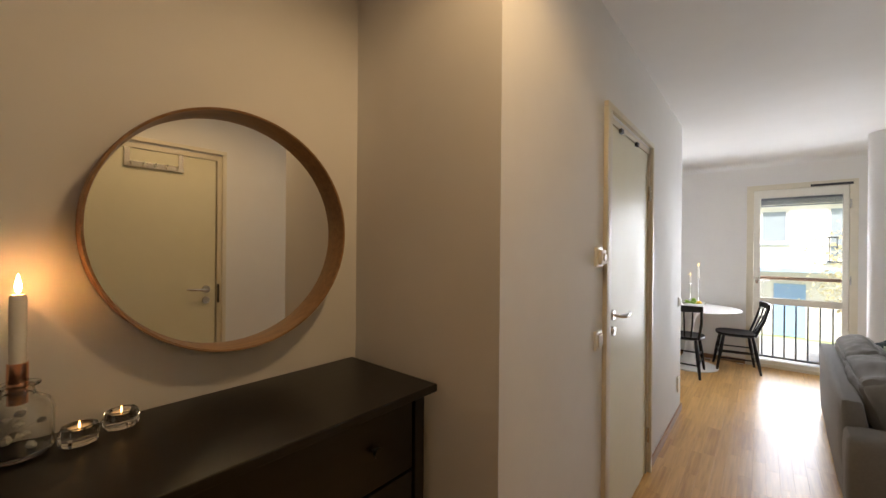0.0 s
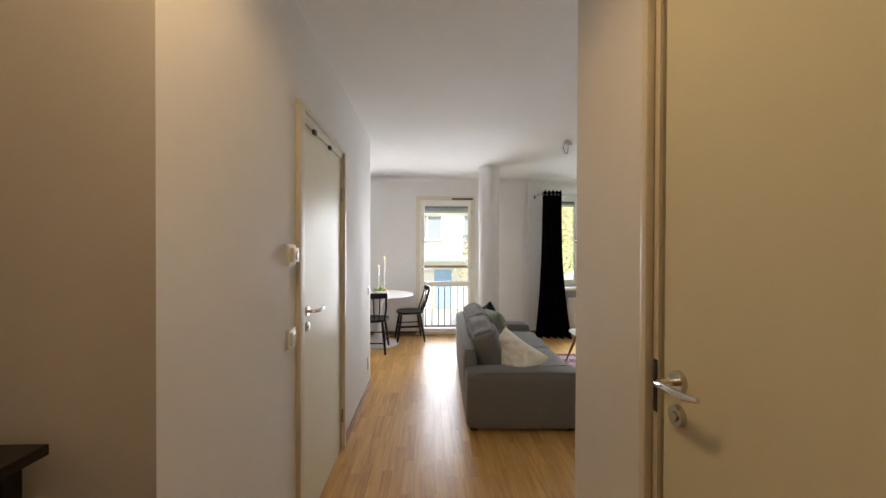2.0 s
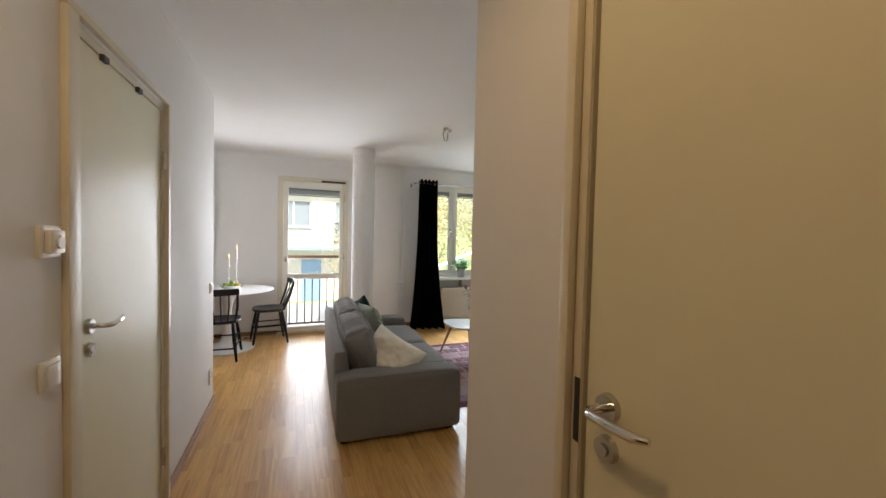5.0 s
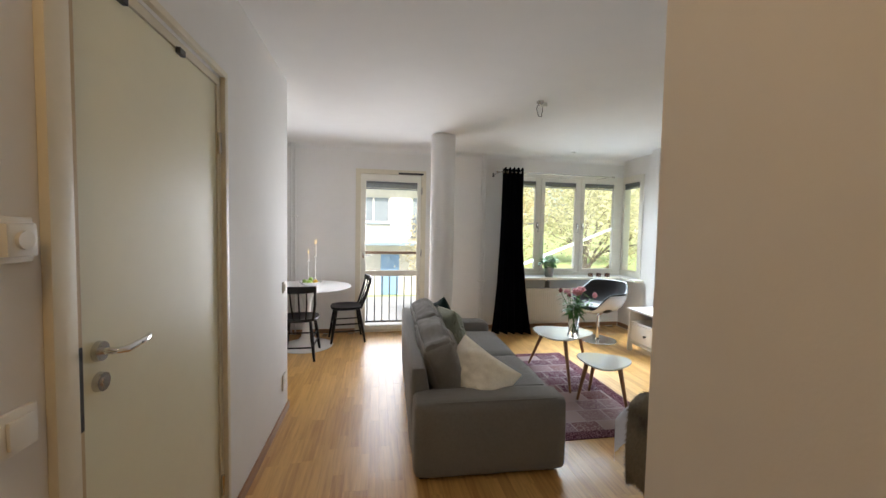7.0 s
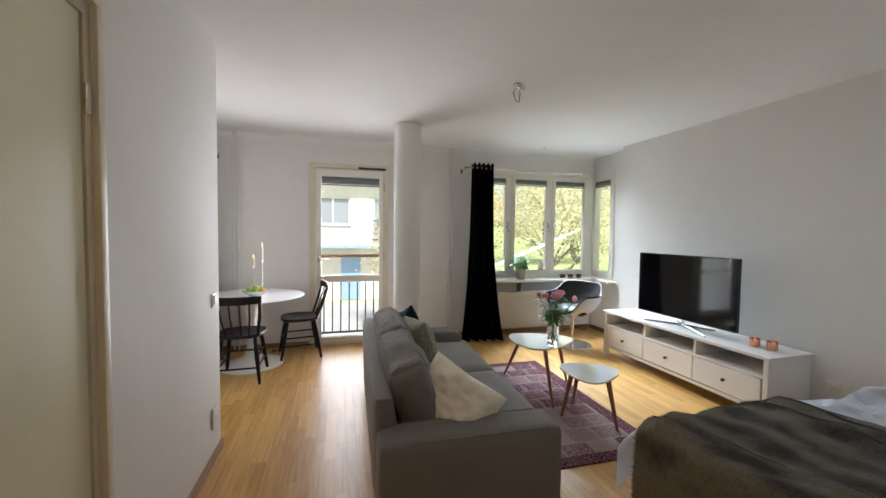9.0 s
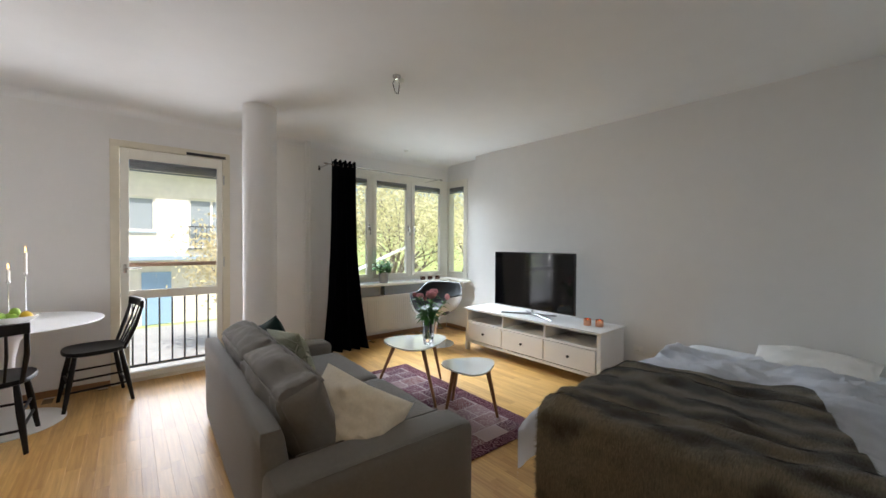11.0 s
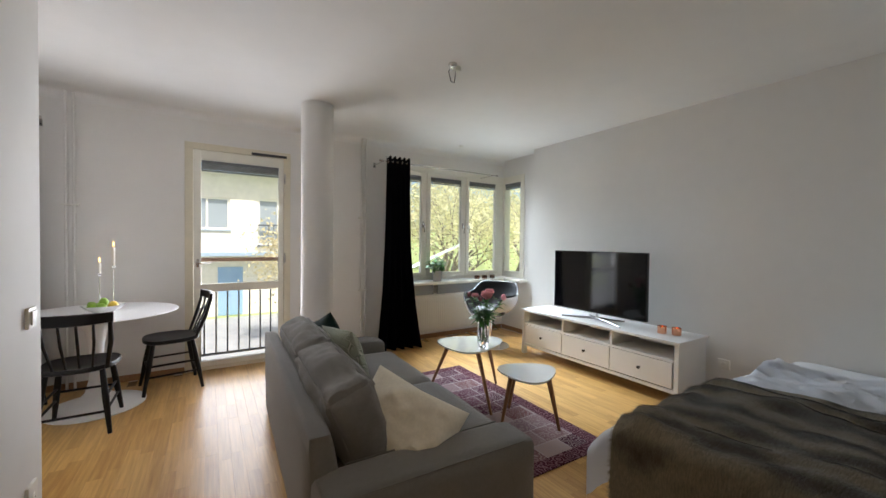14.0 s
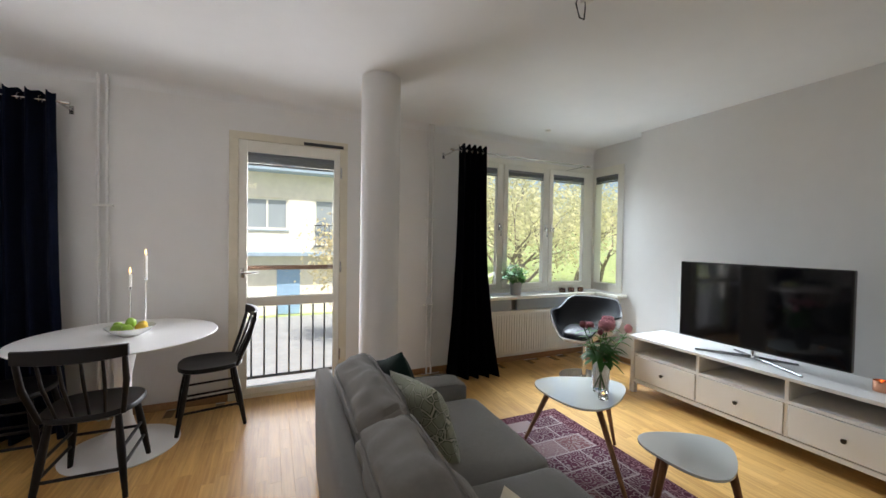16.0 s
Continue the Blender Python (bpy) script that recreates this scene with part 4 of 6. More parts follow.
def coffee_table(name, label, at, rz, w, d, h, legs):
    """Rounded triangular top on three splayed tapering legs."""
    t = thing(name, label, "coffee table", at, rz, "nest of coffee tables")
    bm = B()
    n, top, low = 72, [], []
    for k in range(n):
        a = k * math.tau / n
        r = 1 + 0.115 * math.cos(3 * a) + 0.012 * math.cos(6 * a)
        top.append((r * math.cos(a) * w / 2, r * math.sin(a) * d / 2))
    rings = [(0.965, h - 0.016), (0.995, h - 0.011), (1.0, h - 0.005), (0.993, h)]
    vr = [[bm.verts.new((x * s, y * s, z)) for x, y in top] for s, z in rings]
    for a, b in zip(vr, vr[1:]):
        for k in range(n):
            bm.faces.new((a[k], a[(k + 1) % n], b[(k + 1) % n], b[k]))
    bm.faces.new(vr[0][::-1]), bm.faces.new(vr[-1])
    part("tabletop", bm, WHITEGLOSS, t)
    for fx, fy in legs:
        k = min(0.66, 0.19 / math.hypot(fx, fy))
        part("leg", rod(B(), (fx, fy, 0.0), (fx * k, fy * k, h - 0.0165), 0.010, 0.019, 14), LEGWOOD, t, "tapered brown wooden leg")
    return t


coffee_table("coffee_table", "larger glossy white coffee table with three wooden legs", (2.40, 5.86, 0.012), 0, 0.58, 0.50, 0.405, [(-0.155, -0.485), (0.28, -0.02), (-0.22, 0.28)])
coffee_table("coffee_table", "smaller glossy white coffee table with three wooden legs", (2.44, 5.20, 0.012), 0, 0.42, 0.40, 0.345, [(-0.20, 0.05), (0.0, 0.20), (0.06, -0.24)])

# ---- media bench ----
bench = thing("media_bench", "white wooden media bench with three drawers and open shelves", "media bench", (3.60, 4.735, 0))
BL, BDp, BHt = 1.735, 0.46, 0.52
part("top", box(B(), -0.02, -0.015, BHt - 0.024, BDp, BL + 0.015, BHt, 0.004), WHITELAC, bench, smooth=False)
for y in (0.0, BL - 0.035):
    part("side_panel", box(B(), 0.0, y, 0.0 + 0.10, BDp - 0.01, y + 0.035, BHt - 0.0242, 0.003), WHITELAC, bench, smooth=False)
    for x in (0.0, BDp - 0.05):
        part("leg", box(B(), x, y - 0.004, 0.0, x + 0.045, y + 0.039, 0.0998, 0.003), WHITELAC, bench, smooth=False)
part("bottom_rail", box(B(), 0.004, 0.0352, 0.095, 0.03, BL - 0.0352, 0.125, 0.002), WHITELAC, bench, smooth=False)
part("bottom_panel", box(B(), 0.0302, 0.0352, 0.115, BDp - 0.012, BL - 0.0352, 0.13), WHITELAC, bench, smooth=False)
part("shelf", box(B(), 0.004, 0.0352, 0.345, BDp - 0.012, BL - 0.0352, 0.365, 0.002), WHITELAC, bench, smooth=False)
part("back_panel", box(B(), BDp - 0.0118, 0.0352, 0.115, BDp - 0.004, BL - 0.0352, BHt - 0.0245), WHITELAC, bench, smooth=False)
inner = (BL - 0.07) / 3
for i in (1, 2):
    y = 0.035 + inner * i
    part("divider", box(B(), 0.004, y - 0.011, 0.1302, BDp - 0.0122, y + 0.011, 0.3448, 0.002), WHITELAC, bench, smooth=False)
    part("divider", box(B(), 0.004, y - 0.011, 0.3652, BDp - 0.0122, y + 0.011, BHt - 0.0246, 0.002), WHITELAC, bench, smooth=False)
for i in range(3):
    y0, y1 = 0.035 + inner * i + 0.014, 0.035 + inner * (i + 1) - 0.014
    bm = B()
    box(bm, -0.002, y0, 0.135, 0.018, y1, 0.341, 0.003)
    dr = part("drawer", bm, WHITELAC, bench, smooth=False)
    bm = B()
    yc = (y0 + y1) / 2
    rod(bm, (-0.002, yc, 0.24), (-0.018, yc, 0.24), 0.006, 0.006, 10)
    rod(bm, (-0.016, yc, 0.24), (-0.028, yc, 0.24), 0.011, 0.014, 16)
    part("knob", bm, KNOB, dr, "round dark knob")

# ---- television ----
tv = thing("television", "large flat black television, switched off, on a chrome stand", "television", (3.76, 5.60, 0.522), 0.0)
part("bezel", box(B(), -0.018, -0.52, 0.075, 0.020, 0.52, 0.69, 0.006), TVBLACK, tv, smooth=False)
part("screen", box(B(), -0.0195, -0.508, 0.092, -0.0182, 0.508, 0.678), SCREEN, tv, smooth=False)
part("rear_bulge", soft_box(B(), 0.05, 0.7, 0.36, 0.02, 0.0, 0.0, 4, Matrix.Translation((0.045, 0, 0.34))), TVBLACK, tv)
bm = B()
tube(bm, [(-0.11, 0.33, 0.006), (0.0, 0.08, 0.016), (0.02, 0.0, 0.02), (0.0, -0.08, 0.016), (-0.11, -0.33, 0.006)], [0.008, 0.011, 0.012, 0.011, 0.008], 10)
tube(bm, [(0.02, 0.0, 0.02), (0.10, 0.10, 0.012), (0.17, 0.20, 0.006)], [0.012, 0.010, 0.007], 10)
tube(bm, [(0.02, 0.0, 0.02), (0.10, -0.10, 0.012), (0.17, -0.20, 0.006)], [0.012, 0.010, 0.007], 10)
part("stand", bm, DARKCHROME, tv, "dark chrome four-arm stand")
part("neck", rod(B(), (0.02, 0, 0.012), (0.02, 0, 0.10), 0.016, 0.014), CHROME, tv)

# ---- bed ----
bed = thing("bed", "single bed with white sheets, made up against the wall", "bed")
BX0, BX1, BY0, BY1 = 1.98, 4.075, 2.985, 4.17
part("base", box(B(), BX0 + 0.03, BY0 + 0.03, 0.10, BX1 - 0.02, BY1 - 0.03, 0.27, 0.01), DARKMETAL, bed, "dark bed base", smooth=False)
bm = B()
soft_box(bm, BX1 - BX0, BY1 - BY0, 0.22, 0.05, 0.008, 0.004, 14, Matrix.Translation(((BX0 + BX1) / 2, (BY0 + BY1) / 2, 0.372)))
part("mattress", bm, LINEN, bed)
for x in (BX0 + 0.10, BX1 - 0.10):
    for y in (BY0 + 0.10, BY1 - 0.10):
        part("leg", rod(B(), (x, y, 0), (x, y, 0.11), 0.025, 0.03, 12), DARKMETAL, bed)


def drape(u, v, z_top, x0, x1, y0, y1, over_x, over_y, puff, seed):
    """A cloth laid over the bed: u from the hem at the foot to the head, v across; it falls over the foot and the open side."""
    x = x0 - over_x + u * (x1 - x0 + over_x)
    y = y0 + v * (y1 - y0 + over_y)
    k = noise.noise(Vector((x * 2.1 + seed, y * 2.6, seed))) * puff + noise.noise(Vector((x * 6.5, y * 5.5 + seed, 1.0))) * puff * 0.45 + abs(noise.noise(Vector((x * 9 + y * 4, y * 7 - x * 3 + seed, 4.0)))) * puff * 0.35
    z = z_top + k + 0.006 * puff / 0.042 * (1 - abs(noise.noise(Vector((x * 8 - y * 5 + seed, y * 11 + x * 6, 7.0)))) * 5) * (seed < 6)
    drop = max(0.0, x0 + 0.06 - x)
    if drop > 0:
        bend = min(drop / 0.06, math.pi / 2)
        z -= 0.06 * (1 - math.cos(bend)) + max(0.0, drop - 0.06 * math.pi / 2)
        x = x0 + 0.06 - 0.095 * math.sin(bend) - 0.02 * noise.noise(Vector((y * 5 + seed, drop * 2, 3.0))) * min(1, drop * 5)
    side = max(0.0, y - y1)
    if side > 0:
        z -= side
        y = y1 + 0.035 * min(1, side / 0.06) + 0.13 * max(0.0, 1 - abs(x - x0) / 0.3) * min(1, side / 0.12) + 0.025 * noise.noise(Vector((x * 5, seed, side * 2))) * min(1, side * 5)
    return Vector((x, y, max(z, 0.02)))


bm = B()
nu, nv = 110, 70
grid = [[bm.verts.new(drape(i / nu, j / nv, 0.512, BX0, 3.72, BY0 + 0.02, BY1, 0.24, 0.18, 0.056, 5.0)) for j in range(nv + 1)] for i in range(nu + 1)]
for i in range(nu):
    for j in range(nv):
        bm.faces.new((grid[i][j], grid[i + 1][j], grid[i + 1][j + 1], grid[i][j + 1]))
bmesh.ops.solidify(bm, geom=list(bm.faces), thickness=0.012)
single("duvet", bm, LINEN, "rumpled white duvet spread over the bed", "duvet")
bm = B()
pillow(bm, 0.62, 0.42, 0.15, n=28, seed=9.0, rumple=0.018)
pl = new("pillow", mesh_of(bm, "pillow", PILLOWCASE, True))
pl.matrix_basis = pose(3.85, 3.42, 0.518, 82, 0, 90)
tagged(pl, "plump white bed pillow lying at the head of the bed", "pillow")


def throw_place(u, v):
    """Fur throw: a skewed sheet across the foot of the bed."""
    head = 2.79 + 0.18 * (1 - v)
    y_lo = 3.03 + 0.31 * max(0.0, (u - 0.31) / 0.69)
    y = y_lo + v * (4.19 - y_lo)
    p = drape(u, 0.0, 0.574, BX0 - 0.02, head, y, 9.0, 0.46, 0, 0.030, 11.0)
    k = 0.012 * noise.noise(Vector((p.x * 9, y * 8, 2.0))) + 0.007 * math.sin(p.x * 34 + 2.4 * y + 6.0 * noise.noise(Vector((p.x * 2.5, y * 3, 6.0))))
    z = p.z + k
    if v > 0.93:
        z -= (v - 0.93) * 0.5
    return Vector((p.x, y, z))


bm = B()
nu, nv = 80, 60
grid = [[bm.verts.new(throw_place(i / nu, j / nv)) for j in range(nv + 1)] for i in range(nu + 1)]
for i in range(nu):
    for j in range(nv):
        bm.faces.new((grid[i][j], grid[i + 1][j], grid[i + 1][j + 1], grid[i][j + 1]))
bmesh.ops.recalc_face_normals(bm, faces=bm.faces)
up = sum(f.normal.z for f in bm.faces)
if up < 0:
    bmesh.ops.reverse_faces(bm, faces=bm.faces)
rng = random.Random(4)
hairs = []
for f in list(bm.faces):
    c, nrm = f.calc_center_median(), f.normal.copy()
    for _ in range(26):
        vs = [v.co for v in f.verts]
        a, b = rng.random(), rng.random()
        p = vs[0].lerp(vs[1], a).lerp(vs[3].lerp(vs[2], a), b)
        g = Vector((rng.uniform(-1.0, -0.2), rng.uniform(-0.45, 0.45), rng.uniform(-0.5, 0.0)))
        d = ((g - nrm * g.dot(nrm)).normalized() + nrm * rng.uniform(0.10, 0.32)).normalized()
        hairs.append((p, d, rng.uniform(0.016, 0.034), nrm))
bmesh.ops.solidify(bm, geom=list(bm.faces), thickness=0.012)
throw = single("fur_throw", bm, FUR, "long-haired brown fake fur throw across the foot of the bed", "throw")
verts, faces = [], []
for p, d, s, q in hairs:
    w = d.cross(q)
    w = (w if w.length > 0.01 else Vector((1, 0, 0))).normalized() * 0.0013
    i = len(verts)
    verts += [p - w, p + w, p + d * s + Vector((0, 0, -0.002))]
    faces.append((i, i + 1, i + 2))
me = bpy.data.meshes.new("fur")
me.from_pydata(verts, [], faces)
me.materials.append(FUR)
fur = new("fur", me)
fur.parent = throw
tagged(fur, kind="stuff")

# ---- dining corner ----
table = thing("dining_table", "round white pedestal dining table with a trumpet foot", "dining table", (-0.26, 7.06, 0))
bm = B()
lathe(bm, [(0, 0.698), (0.42, 0.700), (0.500, 0.711), (0.515, 0.718), (0.512, 0.722), (0, 0.722)], 72)
part("tabletop", bm, WHITELAC, table)
bm = B()
lathe(bm, [(0.30, 0.0), (0.302, 0.008), (0.285, 0.014), (0.20, 0.030), (0.12, 0.060), (0.070, 0.115), (0.046, 0.21), (0.040, 0.34), (0.045, 0.48), (0.065, 0.59), (0.115, 0.66), (0.17, 0.697)], 56)
part("pedestal", bm, WHITELAC, table)


def spindle_chair(at, rz, label):
    """Black wooden chair: dished seat, splayed legs with stretchers, spindles under a curved crest rail. It faces its own +y."""
    c = thing("dining_chair", label, "chair", at, rz, "chairs round the table")
    bm = B()
    n = 44
    ring = []
    for k in range(n):
        a = k * math.tau / n
        cx, sy = math.cos(a), math.sin(a)
        x = 0.205 * math.copysign(abs(cx) ** 0.72, cx) * (1 + 0.06 * sy)
        y = 0.20 * math.copysign(abs(sy) ** 0.72, sy)
        ring.append((x, y))
    lv = [(0.93, 0.415), (1.0, 0.424), (1.0, 0.440), (0.97, 0.449), (0.75, 0.443), (0.4, 0.436)]
    vr = [[bm.verts.new((x * s, y * s, z)) for x, y in ring] for s, z in lv]
    for a, b in zip(vr, vr[1:]):
        for k in range(n):
            bm.faces.new((a[k], a[(k + 1) % n], b[(k + 1) % n], b[k]))
    bm.faces.new(vr[0][::-1]), bm.faces.new(vr[-1])
    part("seat", bm, BLACKPAINT, c)
    feet = {}
    for sx in (-1, 1):
        for sy, fy, ty in ((1, 0.205, 0.135), (-1, -0.205, -0.135)):
            foot, top = Vector((sx * 0.185, fy, 0)), Vector((sx * 0.135, ty, 0.424))
            feet[sx, sy] = (foot, top)
            mid = foot.lerp(top, 0.55)
            bm = tube(B(), [foot, foot.lerp(top, 0.3), mid, top], [0.012, 0.016, 0.0195, 0.015], 12)
            part("leg", bm, BLACKPAINT, c)
    def at_leg(k, f):
        return feet[k][0].lerp(feet[k][1], f)
    for sx in (-1, 1):
        for f in (0.36, 0.56):
            part("stretcher", rod(B(), at_leg((sx, 1), f), at_leg((sx, -1), f), 0.0085, seg=10), BLACKPAINT, c)
    part("stretcher", rod(B(), at_leg((-1, 1), 0.5), at_leg((1, 1), 0.5), 0.0085, seg=10), BLACKPAINT, c)
    part("stretcher", rod(B(), at_leg((-1, -1), 0.34), at_leg((1, -1), 0.34), 0.0085, seg=10), BLACKPAINT, c)
    # crest rail, bowed backwards
    def crest(u):
        return Vector((u * 0.215, -0.265 - 0.035 * (1 - u * u), 0.0))
    bm = B()
    n = 16
    secs = []
    for i in range(n + 1):
        u = i / n * 2 - 1
        p = crest(u)
        hgt = 0.075 - 0.010 * u * u
        z1 = 0.815
        secs.append([bm.verts.new(p + Vector((0, dy, z1 - hgt * dz))) for dy, dz in ((-0.011, 0.05), (0.003, 0.0), (0.013, 0.06), (0.017, 0.95), (0.004, 1.0), (-0.008, 0.94))])
    for a, b in zip(secs, secs[1:]):
        for k in range(6):
            bm.faces.new((a[k], a[(k + 1) % 6], b[(k + 1) % 6], b[k]))
    bm.faces.new(secs[0][::-1]), bm.faces.new(secs[-1])
    part("crest_rail", bm, BLACKPAINT, c)
    for u in (-0.93, 0.93):
        p = crest(u)
        part("back_post", tube(B(), [(u * 0.175, -0.155, 0.43), (p.x * 0.98, -0.225, 0.62), (p.x, p.y + 0.004, 0.77)], [0.012, 0.0145, 0.012], 12), BLACKPAINT, c)
    for u in (-0.56, -0.19, 0.19, 0.56):
        p = crest(u)
        part("spindle", tube(B(), [(u * 0.165, -0.168, 0.435), (p.x * 0.96, p.y + 0.045, 0.62), (p.x, p.y + 0.004, 0.755)], [0.007, 0.0085, 0.007], 10), BLACKPAINT, c)
    return c


ch = spindle_chair((-0.27, 6.685, 0), 0, "black painted spindle-back wooden chair pushed up to the round table")
c2 = copy_thing(ch, pose(0.19, 7.265, 0, 0, 0, 100))
c2["label"] = "black painted spindle-back wooden chair turned sideways near the balcony door"
c3 = copy_thing(ch, pose(-0.80, 7.10, 0, 0, 0, -88))
c3["label"] = "black painted spindle-back wooden chair beside the dark curtain"

bowl = thing("fruit_bowl", "white porcelain bowl on the dining table", "bowl", (-0.215, 7.03, 0.7225))
bm = B()
lathe(bm, [(0, 0.0), (0.045, 0.0), (0.055, 0.004), (0.10, 0.030), (0.128, 0.058), (0.130, 0.060), (0.124, 0.059), (0.095, 0.034), (0.05, 0.010), (0, 0.009)], 48)
part("body", bm, PORCELAIN, bowl)
fr = [(-0.06, -0.03, LIME), (0.0, -0.055, LIME), (0.062, -0.02, LEMON), (-0.02, 0.03, LIME), (0.05, 0.045, LEMON), (-0.07, 0.035, LIME), (0.005, -0.005, LIME)]
for i, (x, y, m) in enumerate(fr):
    top = 0.03 if i == 6 else 0.0
    bm = B()
    lathe(bm, [(0, -0.036), (0.006, -0.034), (0.020, -0.024), (0.028, -0.006), (0.028, 0.008), (0.019, 0.025), (0.006, 0.034), (0, 0.036)], 20)
    o = single("lime" if m is LIME else "lemon", bm, m, "green lime in the bowl" if m is LIME else "yellow lemon in the white bowl", "fruit", group="fruit in the bowl")
    o.matrix_basis = pose(-0.215 + x, 7.03 + y, 0.7225 + 0.052 + top, 80 + i * 13, i * 30, i * 57)


def flame(parent, x, y, z, s=1.0, mat=FLAME):
    bm = B()
    lathe(bm, [(0, 0), (0.004 * s, 0.006 * s), (0.0055 * s, 0.014 * s), (0.004 * s, 0.026 * s), (0.0015 * s, 0.037 * s), (0, 0.042 * s)], 12, (x, y, z))
    return part("flame", bm, mat, parent, "lit flame")


def candlestick(x, y, h, ch_):
    c = thing("candlestick", "slim chrome candlestick with a lit white candle", "candlestick", (x, y, 0.7225), group="candlesticks on the table")
    bm = B()
    lathe(bm, [(0, 0), (0.036, 0), (0.036, 0.004), (0.012, 0.010), (0.005, 0.02), (0.004, 0.05), (0.004, h - 0.03), (0.007, h - 0.026), (0.004, h - 0.02), (0.012, h - 0.012), (0.0125, h), (0, h)], 24)
    part("stick", bm, CHROME, c)
    part("candle", lathe(B(), [(0, h - 0.006), (0.0105, h - 0.006), (0.0098, h + ch_ - 0.003), (0.006, h + ch_), (0, h + ch_ - 0.002)], 18), WAX, c, "white taper candle")
    flame(c, 0, 0, h + ch_ + 0.006)
    return c


candlestick(-0.277, 7.25, 0.285, 0.085)
candlestick(-0.191, 7.25, 0.345, 0.15)


# ---- curtains ----
def curtain(name, label, x0t, x1t, x0b, x1b, y, ztop, rod_x0, rod_x1, folds, seed, bracket, mat=CURTAIN):
    """A dark eyelet curtain on a thin steel rod, in deep folds that widen to the floor."""
    c = thing(name, label, "curtain")
    bm = B()
    nu, nz = folds * 10, 40
    grid = []
    for j in range(nz + 1):
        f = j / nz
        z = ztop * (1 - f) + 0.012 * f
        row = []
        for i in range(nu + 1):
            u = i / nu
            e = f ** 2.6
            x = (x0t + (x1t - x0t) * u) * (1 - e) + (x0b + (x1b - x0b) * u) * e
            ph = u * folds * math.tau + 0.5 * noise.noise(Vector((u * 3, f * 1.5, seed)))
            amp = 0.038 + 0.02 * e + 0.012 * noise.noise(Vector((u * 4 + seed, f * 3, 0)))
            yy = y + amp * math.sin(ph)
            top = 0.012 * math.sin(ph * 2) if j == 0 else 0
            row.append(bm.verts.new((x + 0.006 * noise.noise(Vector((u * 9, f * 6, seed))), yy - 0.08 * e * u, z + top)))
        grid.append(row)
    for j in range(nz):
        for i in range(nu):
            bm.faces.new((grid[j][i], grid[j][i + 1], grid[j + 1][i + 1], grid[j + 1][i]))
    bmesh.ops.solidify(bm, geom=list(bm.faces), thickness=0.003)
    part("cloth", bm, mat, c)
    for k in range(folds * 2):
        u = (k + 0.5) / (folds * 2)
        bm = B()
        x = x0t + (x1t - x0t) * u
        pts = [(x, y + 0.024 * math.cos(t * math.tau / 16), ztop - 0.055 + 0.024 * math.sin(t * math.tau / 16)) for t in range(17)]
        part("eyelet", tube(bm, pts, 0.0035, 6), STEEL, c)
    r = thing("curtain_rod", "thin steel curtain rod with end caps on wall brackets", "curtain rod")
    part("pole", rod(B(), (rod_x0, y, ztop - 0.055), (rod_x1, y, ztop - 0.055), 0.0065, seg=12), STEEL, r)
    for x in (rod_x0, rod_x1):
        part("end_cap", rod(B(), (x - 0.018, y, ztop - 0.055), (x + 0.018, y, ztop - 0.055), 0.0125, seg=14), STEEL, r)
    for x in bracket:
        bm = B()
        box(bm, x - 0.008, y, ztop - 0.067, x + 0.008, YF, ztop - 0.060, 0.001)
        box(bm, x - 0.014, YF - 0.006, ztop - 0.09, x + 0.014, YF, ztop - 0.03, 0.002)
        part("bracket", bm, STEEL, r, smooth=False)
    return c


curtain("curtain", "floor-length black eyelet curtain drawn aside at the window", 2.235, 2.535, 2.13, 2.68, 7.325, 2.285, 2.16, 3.90, 5, 3.0, (2.19, 3.82))
curtain("curtain", "floor-length dark navy eyelet curtain behind the dining table", -1.55, -0.72, -1.60, -0.63, 7.44, 2.295, -1.7, -0.67, 8, 8.0, (-0.70,), NAVY)

# ---- swivel armchair ----
arm = thing("swivel_armchair", "round pearl-grey shell armchair lined in black leather on a chrome foot", "armchair", (3.47, 6.90, 0), 0)


def shell_rings(grow, lift):
    """Rings of a tub shell, low at the front, level at the arms, high at the back; the front is at angle 205 degrees."""
    rings = []
    n = 56
    for f in (0.02, 0.2, 0.4, 0.6, 0.78, 0.9, 1.0):
        ring = []
        for k in range(n):
            a = k * math.tau / n
            d = abs((math.degrees(a) - 25 + 180) % 360 - 180)
            back = max(0.0, min(1.0, (80 - d) / 38))
            back = back * back * (3 - 2 * back)
            side = max(0.0, min(1.0, (160 - d) / 42))
            side = side * side * (3 - 2 * side)
            rim = 0.43 + 0.20 * side + 0.125 * back
            r = (0.30 + 0.03 * side) * (math.sin(f * math.pi / 2) ** 0.8) + grow
            z = 0.365 + lift + (rim - 0.365 - lift * 0.3) * (1 - math.cos(f * math.pi / 2)) ** 0.9
            ring.append((r * math.cos(a) * 1.06, r * math.sin(a), z))
        rings.append(ring)
    return rings


def shell_mesh(rings):
    bm = B()
    vr = [[bm.verts.new(p) for p in ring] for ring in rings]
    n = len(vr[0])
    for a, b in zip(vr, vr[1:]):
        for k in range(n):
            bm.faces.new((a[k], a[(k + 1) % n], b[(k + 1) % n], b[k]))
    bm.faces.new(vr[0])
    return bm


